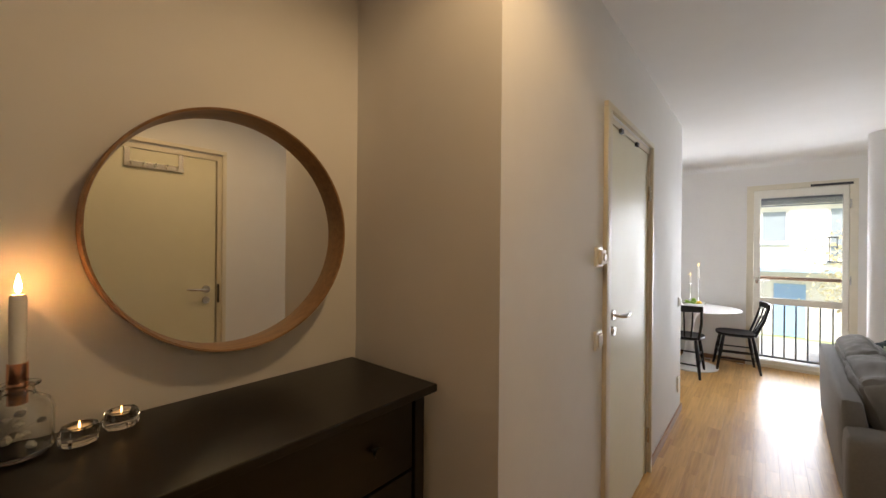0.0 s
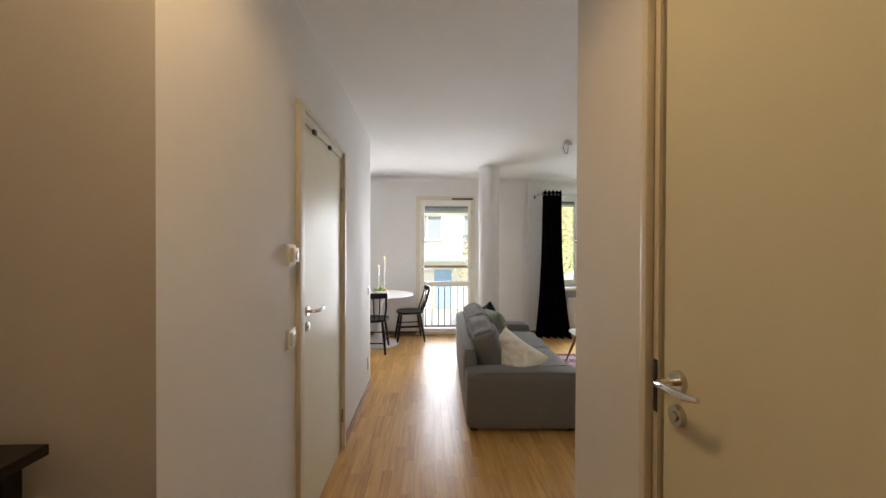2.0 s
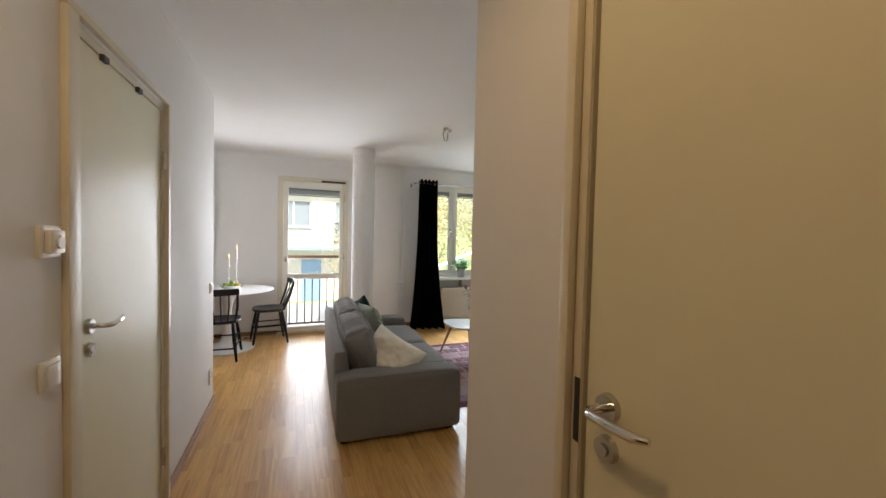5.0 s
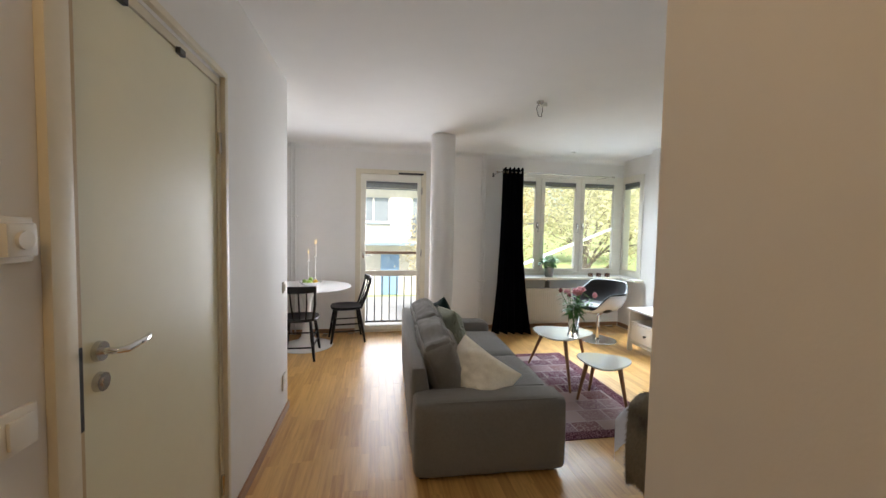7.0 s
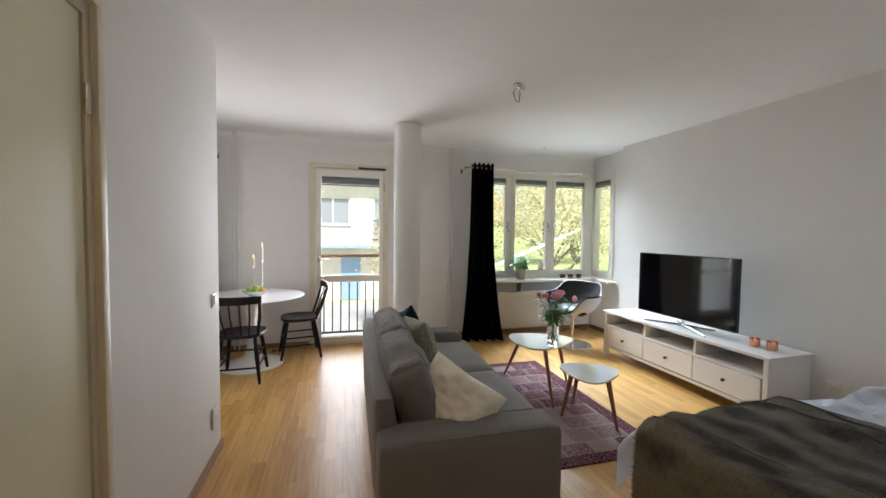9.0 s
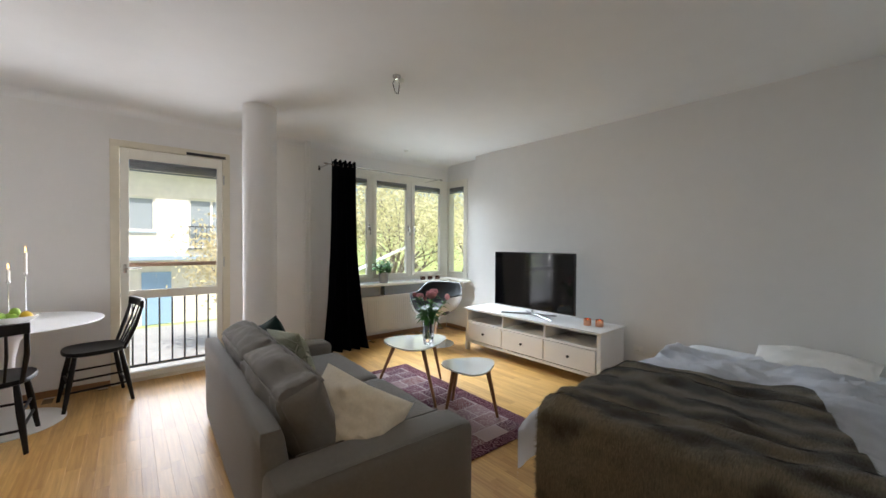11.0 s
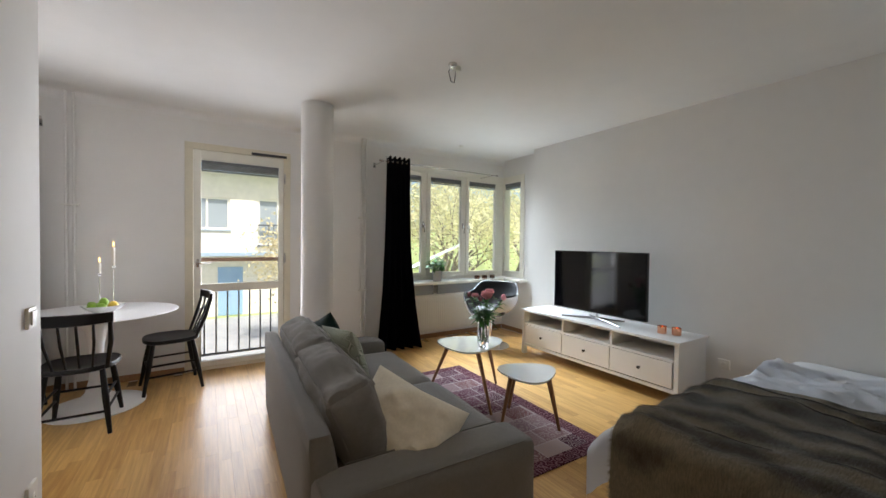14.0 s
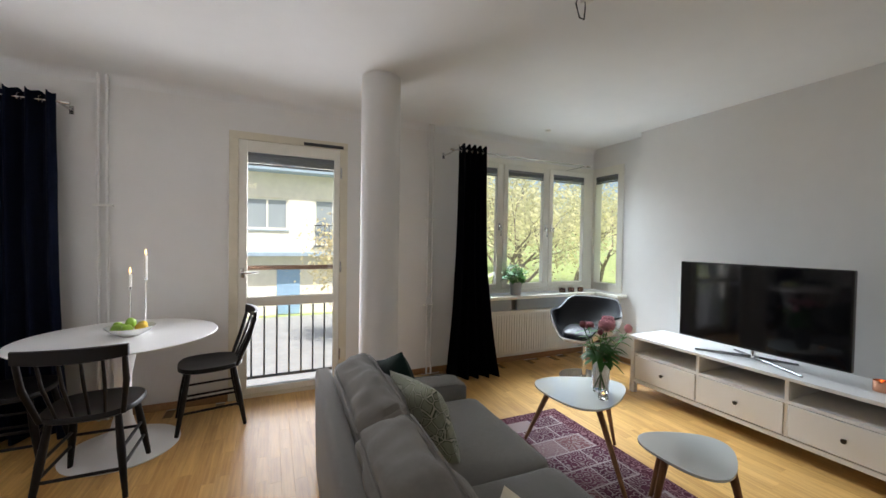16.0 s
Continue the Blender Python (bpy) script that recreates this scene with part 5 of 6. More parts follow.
outer, inner_s = shell_rings(0.0, 0.0), shell_rings(-0.022, 0.03)
part("shell", shell_mesh(outer + [[(x * 0.985, y * 0.985, z + 0.008) for x, y, z in outer[-1]]]), SHELLWHITE, arm)
part("lining", shell_mesh(inner_s + [[(x * 1.06, y * 1.06, z + 0.006) for x, y, z in inner_s[-1]]]), LEATHER, arm, "black leather lining")
bm = B()
soft_box(bm, 0.38, 0.38, 0.09, 0.04, 0.02, 0.004, 8, pose(0, 0, 0.445, 0, 0, 40))
part("seat_cushion", bm, LEATHER, arm)
part("stem", lathe(B(), [(0, 0.012), (0.05, 0.014), (0.026, 0.03), (0.022, 0.06), (0.022, 0.33), (0.06, 0.362), (0, 0.362)], 28), CHROME, arm)
part("foot_plate", lathe(B(), [(0, 0), (0.235, 0), (0.24, 0.004), (0.235, 0.009), (0.06, 0.016), (0, 0.018)], 56), CHROME, arm, "polished round chrome foot")


# ---- plant, cups, flowers ----
def leaf_mesh(verts, faces, base, d, length, width, droop):
    """One pointed leaf folded along its rib, added to vertex and face lists."""
    d = d.normalized()
    side = d.cross(Vector((0, 0, 1)))
    side = (side if side.length > 0.05 else Vector((1, 0, 0))).normalized()
    up = side.cross(d)
    i = len(verts)
    for f, w in ((0, 0.1), (0.3, 0.9), (0.6, 0.85), (1.0, 0.02)):
        p = base + d * length * f - Vector((0, 0, droop * f * f * length))
        verts += [p - side * width * w * 0.5 + up * width * 0.12 * w, p, p + side * width * w * 0.5 + up * width * 0.12 * w]
    for k in range(3):
        for s in (0, 1):
            a = i + k * 3 + s
            faces.append((a, a + 1, a + 4, a + 3))


def leafy(name, parent, mat, spots, seed, length, width, droop=0.35):
    rng = random.Random(seed)
    verts, faces = [], []
    for p, d in spots:
        leaf_mesh(verts, faces, Vector(p), Vector(d), length * rng.uniform(0.65, 1.2), width * rng.uniform(0.7, 1.2), droop * rng.uniform(0.4, 1.6))
    me = bpy.data.meshes.new(name)
    me.from_pydata([tuple(v) for v in verts], [], faces)
    me.materials.append(mat)
    me.shade_smooth()
    ob = new(name, me)
    ob.parent = parent
    ob["kind"] = "stuff"
    return ob


plant = thing("potted_plant", "bushy green plant in a grey pot on the window sill", "potted plant", (3.03, 7.475, WZ0 + 0.0225))
part("pot", lathe(B(), [(0, 0), (0.054, 0), (0.070, 0.135), (0.072, 0.14), (0.066, 0.14), (0.062, 0.117), (0, 0.113)], 36), POT, plant)
part("soil", lathe(B(), [(0, 0.114), (0.060, 0.1155), (0.058, 0.119), (0, 0.121)], 24), SOIL, plant)
rng = random.Random(12)
spots = []
for k in range(16):
    a, t = k * 2.4, rng.uniform(0.1, 0.55)
    tip = Vector((math.cos(a) * t * 0.24, math.sin(a) * t * 0.24, 0.115 + rng.uniform(0.10, 0.23)))
    part("stem", tube(B(), [(math.cos(a) * 0.02, math.sin(a) * 0.02, 0.115), tip * 0.5 + Vector((0, 0, 0.085)), tip], [0.003, 0.0025, 0.0015], 6), STEM, plant)
    for q in range(9):
        p = Vector((math.cos(a) * 0.02, math.sin(a) * 0.02, 0.115)).lerp(tip, rng.uniform(0.35, 1.0))
        b = rng.uniform(0, math.tau)
        spots.append((p, (math.cos(b), math.sin(b), rng.uniform(-0.2, 0.7))))
leafy("foliage", plant, LEAF, spots, 2, 0.078, 0.052)

for i, (x, y) in enumerate(((3.70, 7.49), (3.83, 7.485), (3.96, 7.47))):
    c = thing("tealight_holder", "small dark red square glass tealight holder on the sill", "tealight holder", (x, y, WZ0 + 0.0225), 12 * i, "holders on the sill")
    bm = B()
    box(bm, -0.026, -0.026, 0, 0.026, 0.026, 0.008, 0.003)
    for a, b in (((-0.026, -0.026), (0.026, -0.020)), ((-0.026, 0.020), (0.026, 0.026)), ((-0.026, -0.0198), (-0.020, 0.0198)), ((0.020, -0.0198), (0.026, 0.0198))):
        box(bm, a[0], a[1], 0.0081, b[0], b[1], 0.052, 0.001)
    part("glass_cup", bm, SMOKED, c, "dark red glass")
    part("tealight", lathe(B(), [(0, 0.009), (0.0175, 0.009), (0.0175, 0.023), (0.015, 0.023), (0, 0.021)], 20), WAX, c)

VX, VY, VZ = 2.495, 5.80, 0.4175
vase = thing("flower_vase", "clear glass vase of pink peonies on the coffee table", "vase", (VX, VY, VZ))
bm = B()
lathe(bm, [(0, 0), (0.048, 0), (0.050, 0.003), (0.055, 0.20), (0.0553, 0.202), (0.052, 0.201), (0.047, 0.014), (0, 0.012)], 40)
part("glass_body", bm, CLEAR, vase)
heads = [(0.01, -0.03, 0.410, 0.068), (0.09, 0.035, 0.425, 0.056), (-0.05, 0.06, 0.40, 0.045)]
buds = [(-0.14, 0.02, 0.43, 0.019), (0.20, -0.03, 0.385, 0.024), (-0.10, -0.08, 0.40, 0.017), (0.12, 0.12, 0.37, 0.018)]
rng = random.Random(5)
spots = []
for x, y, z, r in heads + buds:
    foot = (-x * 0.25, -y * 0.25, 0.016)
    mid = (x * 0.22, y * 0.22, 0.20)
    part("stem", tube(B(), [foot, mid, (x * 0.75, y * 0.75, z * 0.82), (x, y, z - r * 0.5)], [0.0035, 0.0035, 0.003, 0.003], 7), STEM, vase)
    for q in range(9):
        f = rng.uniform(0.5, 0.93)
        a = rng.uniform(0, math.tau)
        spots.append(((x * f * 0.85, y * f * 0.85, 0.10 + (z - 0.10) * f), (math.cos(a) * 1.2 + x, math.sin(a) * 1.2 + y, rng.uniform(-0.1, 0.8))))
for q in range(70):
    a = rng.uniform(0, math.tau)
    spots.append(((0.03 * math.cos(a), 0.03 * math.sin(a), rng.uniform(0.19, 0.27)), (math.cos(a), math.sin(a), rng.uniform(-0.1, 0.6))))
leafy("leaves", vase, LEAF, spots, 6, 0.10, 0.036, 0.4)


def peony(parent, x, y, z, r, seed):
    """A full bloom: many cupped petals in rings."""
    rng = random.Random(seed)
    verts, faces = [], []
    for ring, (cnt, open_, size) in enumerate(((5, 0.15, 0.6), (7, 0.4, 0.8), (9, 0.75, 1.0), (10, 1.15, 1.05), (9, 1.5, 0.95))):
        for k in range(cnt):
            a = (k + rng.random() * 0.6) * math.tau / cnt + ring
            tilt = open_ + rng.uniform(-0.12, 0.12)
            i0 = len(verts)
            for p in range(5):
                f = p / 4
                bend = tilt * (0.35 + 0.65 * f) - 0.55 * f * f
                rad, hgt = r * size * math.sin(bend) * f ** 0.8, r * size * (math.cos(bend) * f) - r * 0.35
                wid = r * 0.62 * math.sin(min(1, f * 1.15) * math.pi * 0.62 + 0.25)
                for s in (-1, 0, 1):
                    w = s * wid * (1 + 0.1 * rng.uniform(-1, 1))
                    inw = 0.16 * r * abs(s)
                    px, py = (rad - inw) * math.cos(a) - w * math.sin(a), (rad - inw) * math.sin(a) + w * math.cos(a)
                    verts.append((x + px, y + py, z + hgt + rng.uniform(-0.06, 0.06) * r))
            for p in range(4):
                for s in (0, 1):
                    q = i0 + p * 3 + s
                    faces.append((q, q + 1, q + 4, q + 3))
    me = bpy.data.meshes.new("bloom")
    me.from_pydata(verts, [], faces)
    me.materials.append(PETAL)
    me.shade_smooth()
    ob = new("bloom", me)
    ob.parent = parent
    ob["label"] = "full pink peony bloom"


for i, (x, y, z, r) in enumerate(heads):
    peony(vase, x, y, z, r, i + 20)
for i, (x, y, z, r) in enumerate(buds):
    part("bud", blob(B(), (x, y, z), r, (1, 1, 1.15), 3, 0.15, i * 3.3), PETAL if i == 1 else BUD, vase)


def glass_tealight(at, rz, lit, label, sides=8, r=0.034, h=0.036):
    """A faceted heavy glass holder with a candle in a metal cup."""
    c = thing("tealight_holder", label, "tealight holder", at, rz)
    bm = B()
    lathe(bm, [(0, 0), (r * 0.92, 0), (r, 0.006), (r * 1.04, h * 0.55), (r * 0.90, h), (r * 0.66, h), (r * 0.64, h * 0.45), (0, h * 0.42)], sides)
    part("glass_block", bm, CLEAR, c, smooth=False)
    part("metal_cup", lathe(B(), [(0, h * 0.45), (r * 0.60, h * 0.45), (r * 0.62, h * 0.86), (r * 0.58, h * 0.86), (r * 0.57, h * 0.7), (0, h * 0.68)], 24), STEEL, c)
    part("wax", lathe(B(), [(0, h * 0.685), (r * 0.565, h * 0.69), (r * 0.55, h * 0.78), (0, h * 0.76)], 24), WAX, c)
    if lit:
        flame(c, 0, 0, h * 0.80, 0.42)
    return c


glass_tealight((2.41, 5.70, VZ), 20, True, "faceted clear glass tealight beside the vase", r=0.030, h=0.034)
for i, (x, y) in enumerate(((3.805, 4.975), (3.84, 4.872))):
    c = thing("copper_tealight", "round hammered copper tealight cup on the media bench", "tealight holder", (x, y, 0.5205), 0, "copper cups on the bench")
    part("cup", lathe(B(), [(0, 0), (0.034, 0), (0.036, 0.004), (0.036, 0.062), (0.034, 0.062), (0.033, 0.005), (0, 0.004)], 36), COPPER, c)
    part("wax", lathe(B(), [(0, 0.006), (0.030, 0.006), (0.030, 0.03), (0, 0.029)], 24), WAX, c)
    flame(c, 0, 0, 0.031, 0.5)

# ---- hall ----
dr = thing("dresser", "black-brown stained wooden chest of drawers in the hall alcove", "chest of drawers", (-0.768, 0.80, 0))
DW, DD, DH = 1.575, 0.40, 1.0
part("top", box(B(), 0, -0.02, DH - 0.024, DD + 0.035, DW + 0.02, DH, 0.004), BLACKBROWN, dr, smooth=False)
for y in (0.0, DW - 0.04):
    part("side_panel", box(B(), 0.0, y, 0.06, DD, y + 0.04, DH - 0.0242, 0.003), BLACKBROWN, dr, smooth=False)
    for x in (0.0, DD - 0.05):
        part("leg", box(B(), x, y, 0.0, x + 0.05, y + 0.045, 0.0598, 0.003), BLACKBROWN, dr, smooth=False)
part("plinth", box(B(), DD - 0.03, 0.0402, 0.06, DD - 0.004, DW - 0.0402, 0.11, 0.002), BLACKBROWN, dr, smooth=False)
part("back_panel", box(B(), 0.0, 0.0402, 0.06, 0.012, DW - 0.0402, DH - 0.0245), BLACKBROWN, dr, smooth=False)
part("bottom_panel", box(B(), 0.0122, 0.0402, 0.07, DD - 0.032, DW - 0.0402, 0.085), BLACKBROWN, dr, smooth=False)
rows = (0.115, 0.330, 0.545, 0.760)
for ri, z in enumerate(rows):
    for ci in (0, 1):
        y0 = 0.046 + ci * (DW - 0.092) / 2 + 0.006
        y1 = 0.046 + (ci + 1) * (DW - 0.092) / 2 - 0.006
        d = part("drawer", box(B(), DD - 0.022, y0, z, DD - 0.001, y1, z + 0.205, 0.003), BLACKBROWN, dr, smooth=False)
        for f in (0.2, 0.8):
            bm = B()
            yc = y0 + (y1 - y0) * f
            rod(bm, (DD - 0.001, yc, z + 0.11), (DD + 0.014, yc, z + 0.11), 0.006, 0.006, 10)
            rod(bm, (DD + 0.012, yc, z + 0.11), (DD + 0.024, yc, z + 0.11), 0.012, 0.015, 16)
            part("knob", bm, KNOB, d, "dark round knob")

mir = thing("wall_mirror", "round wall mirror in a deep curved walnut veneer frame", "mirror", (-0.774, 1.973, 1.462))
R, DEP = 0.341, 0.070
n = 96
bm = B()
prof = [(R - 0.012, 0.012), (R - 0.007, DEP), (R - 0.002, DEP + 0.002), (R, DEP - 0.002), (R, 0.002), (R - 0.012, 0.002)]
rings = []
for k in range(n):
    a = k * math.tau / n
    rings.append([bm.verts.new((x, r * math.cos(a), r * math.sin(a))) for r, x in prof])
for k in range(n):
    a, b = rings[k], rings[(k + 1) % n]
    for q in range(6):
        bm.faces.new((a[q], a[(q + 1) % 6], b[(q + 1) % 6], b[q]))
part("frame", bm, WALNUT, mir, "walnut veneer hoop")
bm = B()
rod(bm, (0.004, 0, 0), (0.012, 0, 0), R - 0.0125, R - 0.0125, n)
glass = part("glass_plate", bm, MIRROR, mir, "silvered glass", smooth=False)
glass.matrix_basis = pose(0.004, 0, 0, 0, 0, -0.9)

rack = thing("over_door_hooks", "grey metal hook rail hung over the closet door", "hook rail", (XR - 0.002, 2.10, 1.975))
bm = B()
box(bm, -0.012, -0.155, -0.065, -0.006, 0.155, -0.030, 0.002)
part("rail", bm, STEEL, rack, smooth=False)
for y in (-0.14, 0.14):
    bm = B()
    box(bm, -0.0058, y - 0.014, -0.065, -0.0025, y + 0.014, 0.051, 0.001)
    box(bm, -0.0058, y - 0.014, 0.0512, 0.006, y + 0.014, 0.0535)
    part("hanger", bm, STEEL, rack, smooth=False)
for k in range(5):
    y = -0.12 + k * 0.06
    part("hook", tube(B(), [(-0.012, y, -0.042), (-0.03, y, -0.05), (-0.04, y, -0.045), (-0.043, y, -0.03)], [0.004, 0.004, 0.004, 0.006], 8), CHROME, rack)

jar = thing("bottle_candle_holder", "clear glass bottle of shells holding one lit white candle", "candle holder", (-0.695, 1.545, 1.0005))
bm = B()
lathe(bm, [(0, 0), (0.046, 0), (0.052, 0.006), (0.053, 0.085), (0.046, 0.105), (0.026, 0.118), (0.023, 0.132), (0.033, 0.137), (0.033, 0.140), (0.020, 0.139), (0.022, 0.116), (0.043, 0.100), (0.049, 0.084), (0.048, 0.010), (0, 0.008)], 40)
part("bottle", bm, CLEAR, jar)
part("stopper", lathe(B(), [(0, 0.100), (0.015, 0.100), (0.015, 0.141), (0.0155, 0.142), (0.015, 0.182), (0.0128, 0.182), (0.0128, 0.15), (0, 0.15)], 28), COPPER, jar, "copper candle socket")
part("candle", lathe(B(), [(0, 0.152), (0.0125, 0.152), (0.0122, 0.312), (0.0095, 0.317), (0, 0.313)], 24), WAX, jar, "white candle")
flame(jar, 0, 0, 0.319, 0.95, BIGFLAME)
rng = random.Random(3)
for k in range(12):
    a, r = rng.uniform(0, math.tau), rng.uniform(0.0, 0.034)
    part("shell", blob(B(), (r * math.cos(a), r * math.sin(a), 0.018 + (k % 5) * 0.014), rng.uniform(0.007, 0.011), (1.2, 0.8, 0.6), 2, 0.4, k * 1.7), PORCELAIN if k % 3 else POT, jar)
glass_tealight((-0.672, 1.632, 1.0005), 10, True, "faceted clear glass tealight, lit, on the dark dresser", r=0.034)
glass_tealight((-0.702, 1.705, 1.0005), 30, True, "faceted clear glass tealight, lit, on the dark dresser", r=0.033)

# ---- outdoors ----
GZ = -2.0
bm = B()
bmesh.ops.create_grid(bm, x_segments=60, y_segments=60, size=150)
for v in bm.verts:
    far = max(0.0, v.co.y - 26) * 0.03 + max(0.0, v.co.x - 9) * 0.05
    v.co.z = far + 0.12 * noise.noise(v.co * 0.2)
    if v.co.x < 6 and v.co.y < 23:
        v.co.z = 0
single("ground", bm, GRASS, "green lawn rising away from the house", "lawn", (0, 0, GZ), kind="structure", smooth=True)
bm = B()
box(bm, -40, 8.3, GZ - 0.2, 4.6, 21.4, GZ + 0.02)
single("road", bm, ASPHALT, "grey asphalt yard between the houses", "yard", kind="structure", smooth=False)
bm = B()
box(bm, 4.6, 8.3, GZ - 0.2, 4.75, 40, GZ + 0.12, 0.02)
single("kerb", bm, POT, "grey stone kerb beside the lawn", "kerb", kind="structure", smooth=False)

HY = 22.0
house = thing("apartment_house", "cream rendered two-storey house with a blue-grey roof edge", "house", (0, HY, 0))
bm = B()
holes_up = [(-5.6, 1.75, -3.2, 3.12), (-1.25, 1.75, 1.22, 3.12), (2.33, 1.08, 4.0, 3.16)]
xs0, xs1 = -16.0, 5.2
cuts = sorted(holes_up)
x = xs0
for hx0, hz0, hx1, hz1 in cuts:
    box(bm, x, 0, GZ, hx0, 0.4, 4.2)
    box(bm, hx0, 0, GZ, hx1, 0.4, hz0)
    box(bm, hx0, 0, hz1, hx1, 0.4, 4.2)
    x = hx1
box(bm, x, 0, GZ, xs1, 0.4, 4.2)
box(bm, xs0, 0.4, GZ, xs0 + 0.4, 9, 4.2)
box(bm, xs1 - 0.4, 0.4, GZ, xs1, 9, 4.2)
part("wall", bm, FACADE, house, smooth=False)
part("ledge", box(B(), xs0, -0.9, 0.62, xs1 - 0.3, -0.003, 0.78, 0.02), ROOFMETAL, house, "metal-edged ledge", smooth=False)
part("roof", box(B(), xs0 - 0.5, -0.7, 4.2, xs1 + 0.5, 9.4, 4.42, 0.03), ROOFMETAL, house, smooth=False)
part("fascia", box(B(), xs0 - 0.5, -0.76, 4.20, xs1 + 0.5, -0.702, 4.40, 0.01), ROOFMETAL, house, "blue-grey gutter edge", smooth=False)
bm = B()
box(bm, -3.5, 1.6, 4.42, 4.4, 6.0, 6.2)
part("attic_storey", bm, FACADE, house, smooth=False)
part("attic_window", box(B(), 0.98, 1.54, 4.75, 1.14, 1.597, 5.9, 0.01), DARKGLASS, house, smooth=False)
for x0, x1 in ((0.58, 0.96), (1.16, 1.36)):
    part("attic_panel", box(B(), x0, 1.53, 4.43, x1, 1.597, 6.1, 0.01), HANDRAIL, house, "red-brown wooden panel", smooth=False)
part("attic_post", box(B(), 1.38, 1.50, 4.43, 1.56, 1.597, 6.1, 0.01), ROOFMETAL, house, smooth=False)
for hx0, hz0, hx1, hz1 in holes_up:
    w = part("window", box(B(), hx0 + 0.05, 0.14, hz0 + 0.05, hx1 - 0.05, 0.17, hz1 - 0.05), DARKGLASS, house, smooth=False)
    bm = B()
    k = 3 if hx1 - hx0 > 2 else 2
    for i in range(k + 1):
        xx = hx0 + (hx1 - hx0 - 0.08) * i / k
        box(bm, xx, 0.08, hz0, xx + 0.08, 0.22, hz1)
    for i in range(k):
        a = hx0 + (hx1 - hx0 - 0.08) * i / k + 0.0805
        b = hx0 + (hx1 - hx0 - 0.08) * (i + 1) / k - 0.0005
        box(bm, a, 0.08, hz0, b, 0.22, hz0 + 0.08)
        box(bm, a, 0.08, hz1 - 0.08, b, 0.22, hz1)
    part("window_frame", bm, WINPAINT, w, smooth=False)
    part("sill", box(B(), hx0 - 0.05, -0.08, hz0 - 0.06, hx1 + 0.05, 0.0798, hz0 - 0.002), ROOFMETAL, w, smooth=False)
for x in (0.78,):
    d = part("garage_door", box(B(), x, -0.06, GZ + 0.03, x + 0.95, -0.004, 0.12, 0.01), BLUEDOOR, house, "blue painted plank door", smooth=False)
    for i in range(1, 6):
        part("batten", box(B(), x + i * 0.158 - 0.006, -0.068, GZ + 0.06, x + i * 0.158 + 0.006, -0.061, 0.09), BLUEDOOR, d, smooth=False)
# small balcony rails in front of the tall window
for i in range(9):
    x = 2.36 + i * 0.2
    part("balcony_bar", rod(B(), (x, -0.12, 1.05), (x, -0.12, 1.95), 0.015, seg=6), DARKMETAL, house)
part("balcony_rail", box(B(), 2.3, -0.15, 1.95, 4.05, -0.09, 2.0), DARKMETAL, house, smooth=False)
part("balcony_rail", box(B(), 2.3, -0.15, 1.02, 4.05, -0.003, 1.06), DARKMETAL, house, smooth=False)


def tree(name, label, at, height, reach, seed, leaves, leaf_size, mat, first=0.3):
    """Tapered trunk, forking limbs and thousands of single leaves with gaps between them."""
    t = thing(name, label, "tree", at)
    rng = random.Random(seed)
    bm = B()
    tips = []

    def grow(p, d, length, r, depth):
        pts, rs = [p], [r]
        for s in range(4):
            d = (d + Vector((rng.uniform(-1, 1), rng.uniform(-1, 1), rng.uniform(-0.35, 0.55))) * 0.22).normalized()
            p = p + d * length / 4
            pts.append(p)
            rs.append(r * (1 - 0.13 * (s + 1)))
            if depth >= 2:
                tips.append(p)
        tube(bm, pts, rs, 7 if depth < 2 else 5)
        if depth < 4:
            for _ in range(3 if depth < 3 else 2):
                a = rng.uniform(0, math.tau)
                nd = (d + Vector((math.cos(a), math.sin(a), rng.uniform(-0.15, 0.5))) * reach).normalized()
                k = rng.randint(2, 4)
                grow(pts[k], nd, length * rng.uniform(0.6, 0.85), rs[k] * 0.62, depth + 1)

    grow(Vector((0, 0, 0)), Vector((rng.uniform(-0.1, 0.1), rng.uniform(-0.1, 0.1), 1)), height * first, height * 0.022, 0)
    part("trunk", bm, BARK, t)
    verts, faces = [], []
    for _ in range(leaves):
        p = rng.choice(tips) + Vector((rng.gauss(0, 1), rng.gauss(0, 1), rng.gauss(0, 0.8))) * leaf_size * 3.2
        a, b = rng.uniform(0, math.tau), rng.uniform(-0.9, 0.9)
        u = Vector((math.cos(a) * math.cos(b), math.sin(a) * math.cos(b), math.sin(b)))
        w = u.cross(Vector((rng.uniform(-1, 1), rng.uniform(-1, 1), rng.uniform(-1, 1)))).normalized()
        s = leaf_size * rng.uniform(0.5, 1.2)
        i = len(verts)
        verts += [tuple(p - u * s * 0.6), tuple(p + w * s * 0.32), tuple(p + u * s * 0.6), tuple(p - w * s * 0.32)]
        faces.append((i, i + 1, i + 2, i + 3))
    me = bpy.data.meshes.new("crown")
    me.from_pydata(verts, [], faces)
    me.materials.append(mat)
    c = new("crown", me)
    c.parent = t
    c["kind"] = "stuff"
    return t


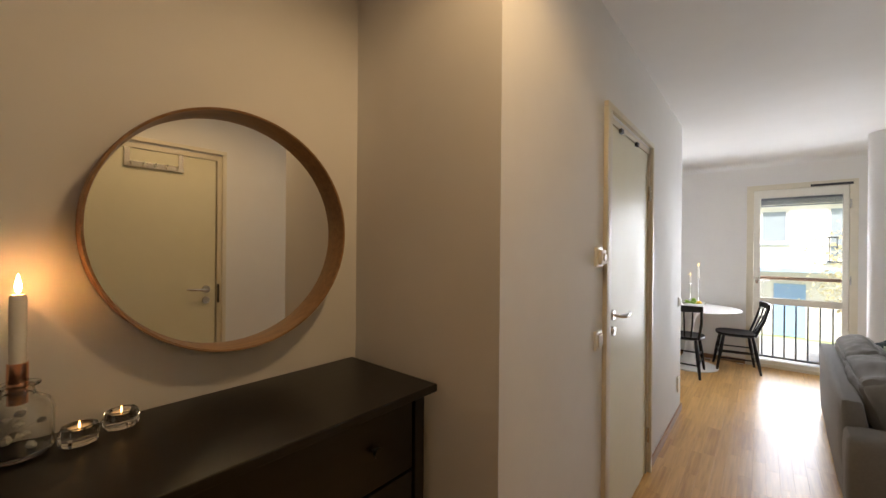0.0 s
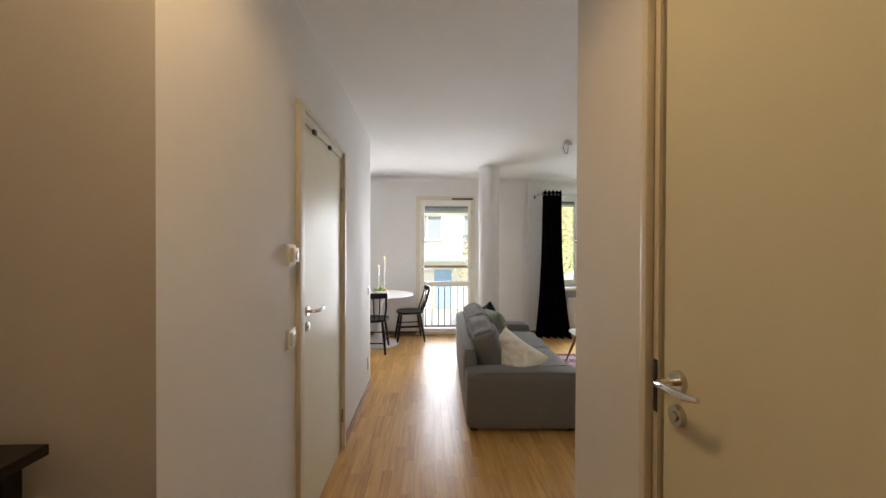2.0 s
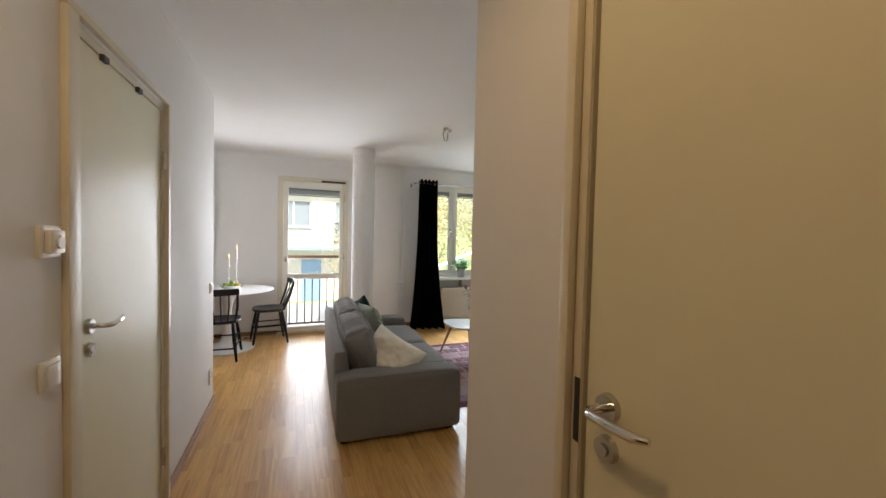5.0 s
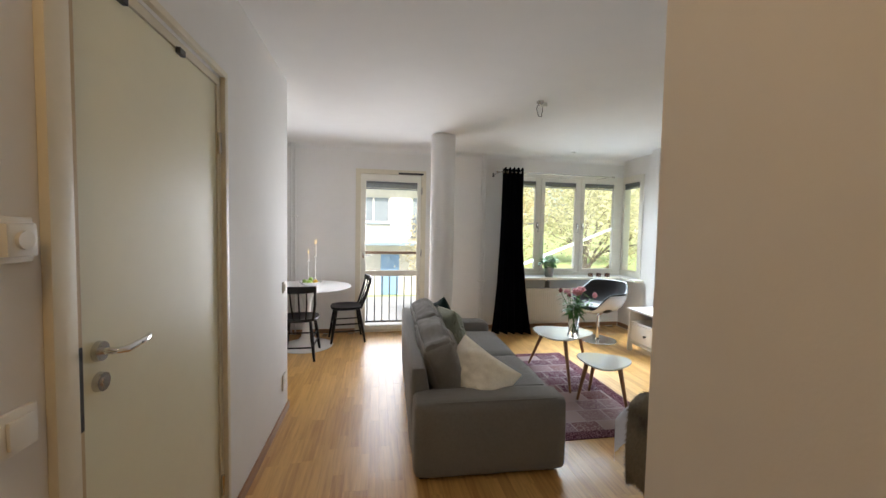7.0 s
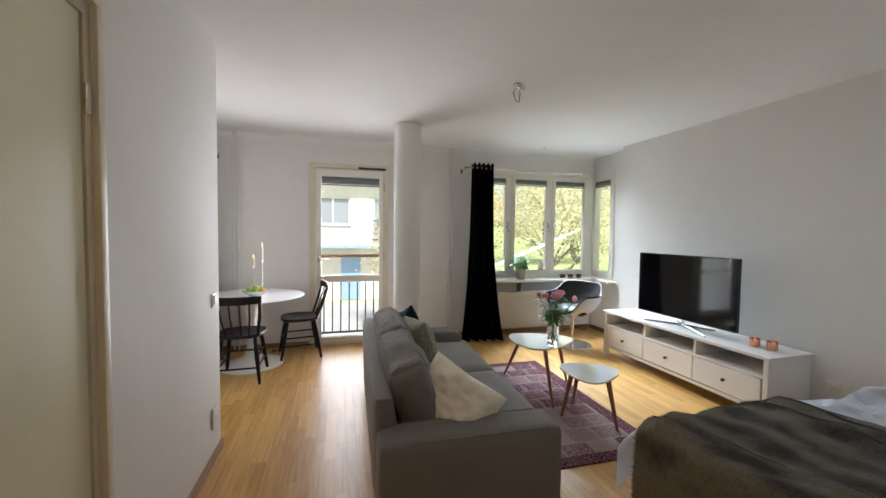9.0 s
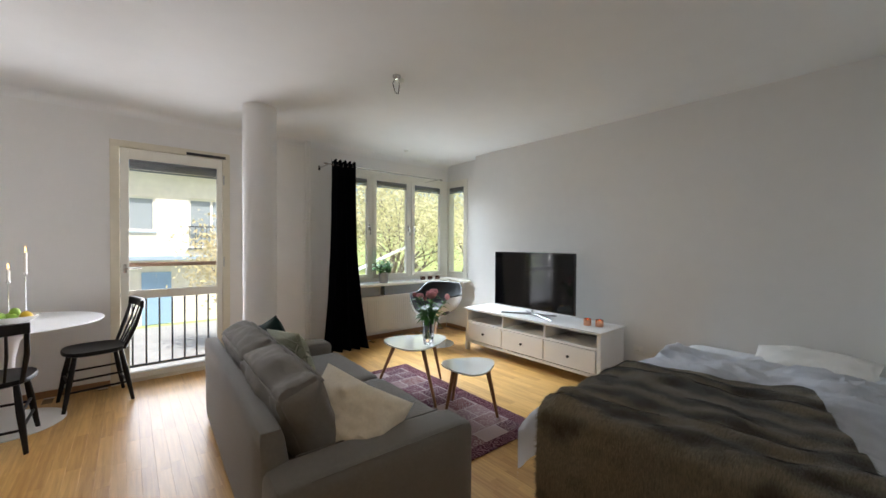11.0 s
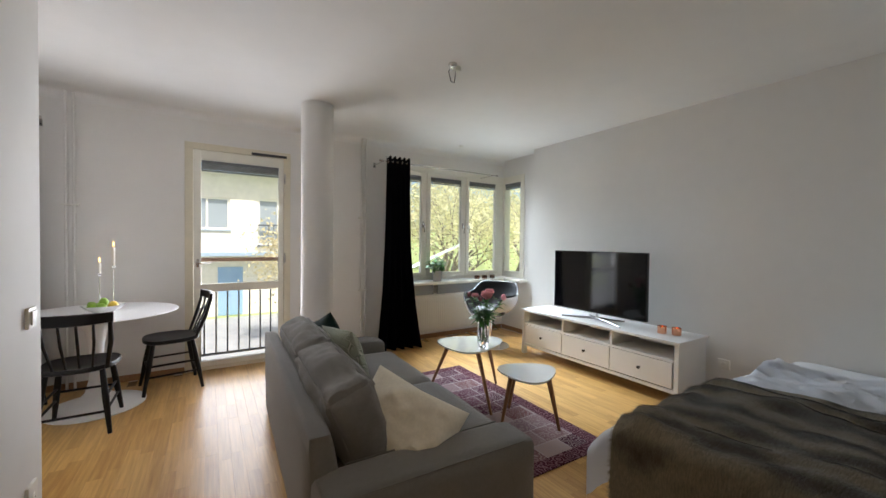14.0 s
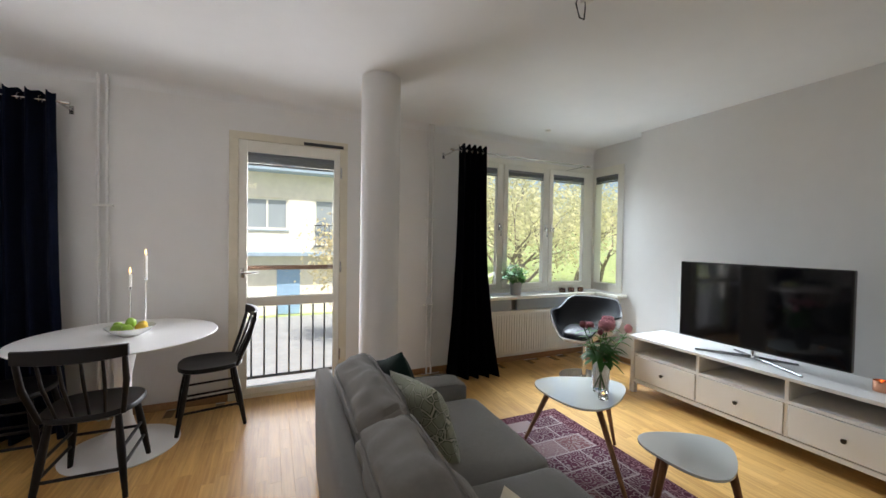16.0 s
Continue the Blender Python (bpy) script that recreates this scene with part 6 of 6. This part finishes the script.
tree("tree", "slender tree with sparse yellow spring leaves in front of the house", (3.6, 16.2, GZ), 5.2, 0.75, 3, 2600, 0.11, YOUNG, 0.32)
tree("tree", "spreading tree with bare limbs and pale green leaves outside the window", (6.9, 14.5, GZ), 8.5, 0.85, 11, 3200, 0.12, SPRING, 0.30)
tree("tree", "tall garden tree in fresh pale green leaf", (9.5, 17.5, GZ), 9.0, 0.8, 21, 3600, 0.14, SPRING, 0.28)
tree("tree", "wide old tree with yellow-green spring leaves", (12.5, 15.0, GZ + 0.2), 9.5, 0.85, 34, 2400, 0.14, SPRING, 0.28)
tree("tree", "tree with pale yellow spring leaves on the lawn", (8.2, 22.5, GZ), 9.5, 0.8, 45, 2900, 0.15, YOUNG, 0.28)
tree("tree", "bushy green tree at the edge of the lawn", (13.5, 24.5, GZ + 0.3), 11.0, 0.8, 52, 3400, 0.18, SPRING, 0.26)
tree("tree", "bushy green tree standing far across the lawn", (19.0, 23.0, GZ + 0.6), 12.0, 0.8, 63, 3800, 0.2, SPRING, 0.26)
tree("tree", "dense green tree behind the lawn", (22.0, 33.0, GZ + 0.9), 14.0, 0.8, 71, 5000, 0.26, SPRING, 0.26)
tree("tree", "dense green tree far behind the house", (12.0, 36.0, GZ + 0.6), 14.0, 0.8, 83, 5000, 0.26, SPRING, 0.26)

# ---- parquet staves, laid along the corridor ----
SW = 0.0663
LENS = (0.26, 0.34, 0.42, 0.50, 0.60)


def stave_box(l):
    g, e = 0.00015, 0.0003
    x, y = SW / 2 - g, l / 2 - g
    v = [(-x, -y, -0.012), (x, -y, -0.012), (x, y, -0.012), (-x, y, -0.012), (-x, -y, -e * 0.6), (x, -y, -e * 0.6), (x, y, -e * 0.6), (-x, y, -e * 0.6),
         (-x + e, -y + e, 0), (x - e, -y + e, 0), (x - e, y - e, 0), (-x + e, y - e, 0)]
    f = [(0, 1, 5, 4), (1, 2, 6, 5), (2, 3, 7, 6), (3, 0, 4, 7), (4, 5, 9, 8), (5, 6, 10, 9), (6, 7, 11, 10), (7, 4, 8, 11), (8, 9, 10, 11)]
    return v, f


shapes = []
for l in LENS:
    me = bpy.data.meshes.new("stave")
    v, f = stave_box(l)
    me.from_pydata(v, [], f)
    me.materials.append(OAK_PIECE)
    shapes.append(me)
rng = random.Random(77)
verts, faces, singles = [], [], 0
cols = int((4.26 + 2.2) / SW) + 1
for ci in range(cols):
    xc = -2.2 + SW * (ci + 0.5)
    if xc > XW:
        break
    y = -0.7 - rng.uniform(0.0, 0.4)
    while y < YF - 0.02:
        k = rng.randrange(5)
        l = LENS[k]
        a, b = y, y + l
        y = b
        if b > YF + 0.3 or (xc > XR + 0.15 and b < 2.8) or (xc < -0.9 and b < 5.3):
            continue
        yc = (a + b) / 2
        if -0.12 < xc < 0.80 and 2.9 < yc < 6.9 and b < YF and singles < 300:
            o = new("stave", shapes[k])
            o.parent, o.location = floor, (xc, yc, 0)
            singles += 1
        else:
            v, f = stave_box(l)
            i = len(verts)
            verts += [(p[0] + xc, min(p[1] + yc, YF), p[2]) for p in v]
            faces += [tuple(q + i for q in t) for t in f]
me = bpy.data.meshes.new("staves")
me.from_pydata(verts, [], faces)
me.materials.append(OAK_REST)
rest = new("staves", me)
rest.parent = floor
tagged(rest, kind="stuff")
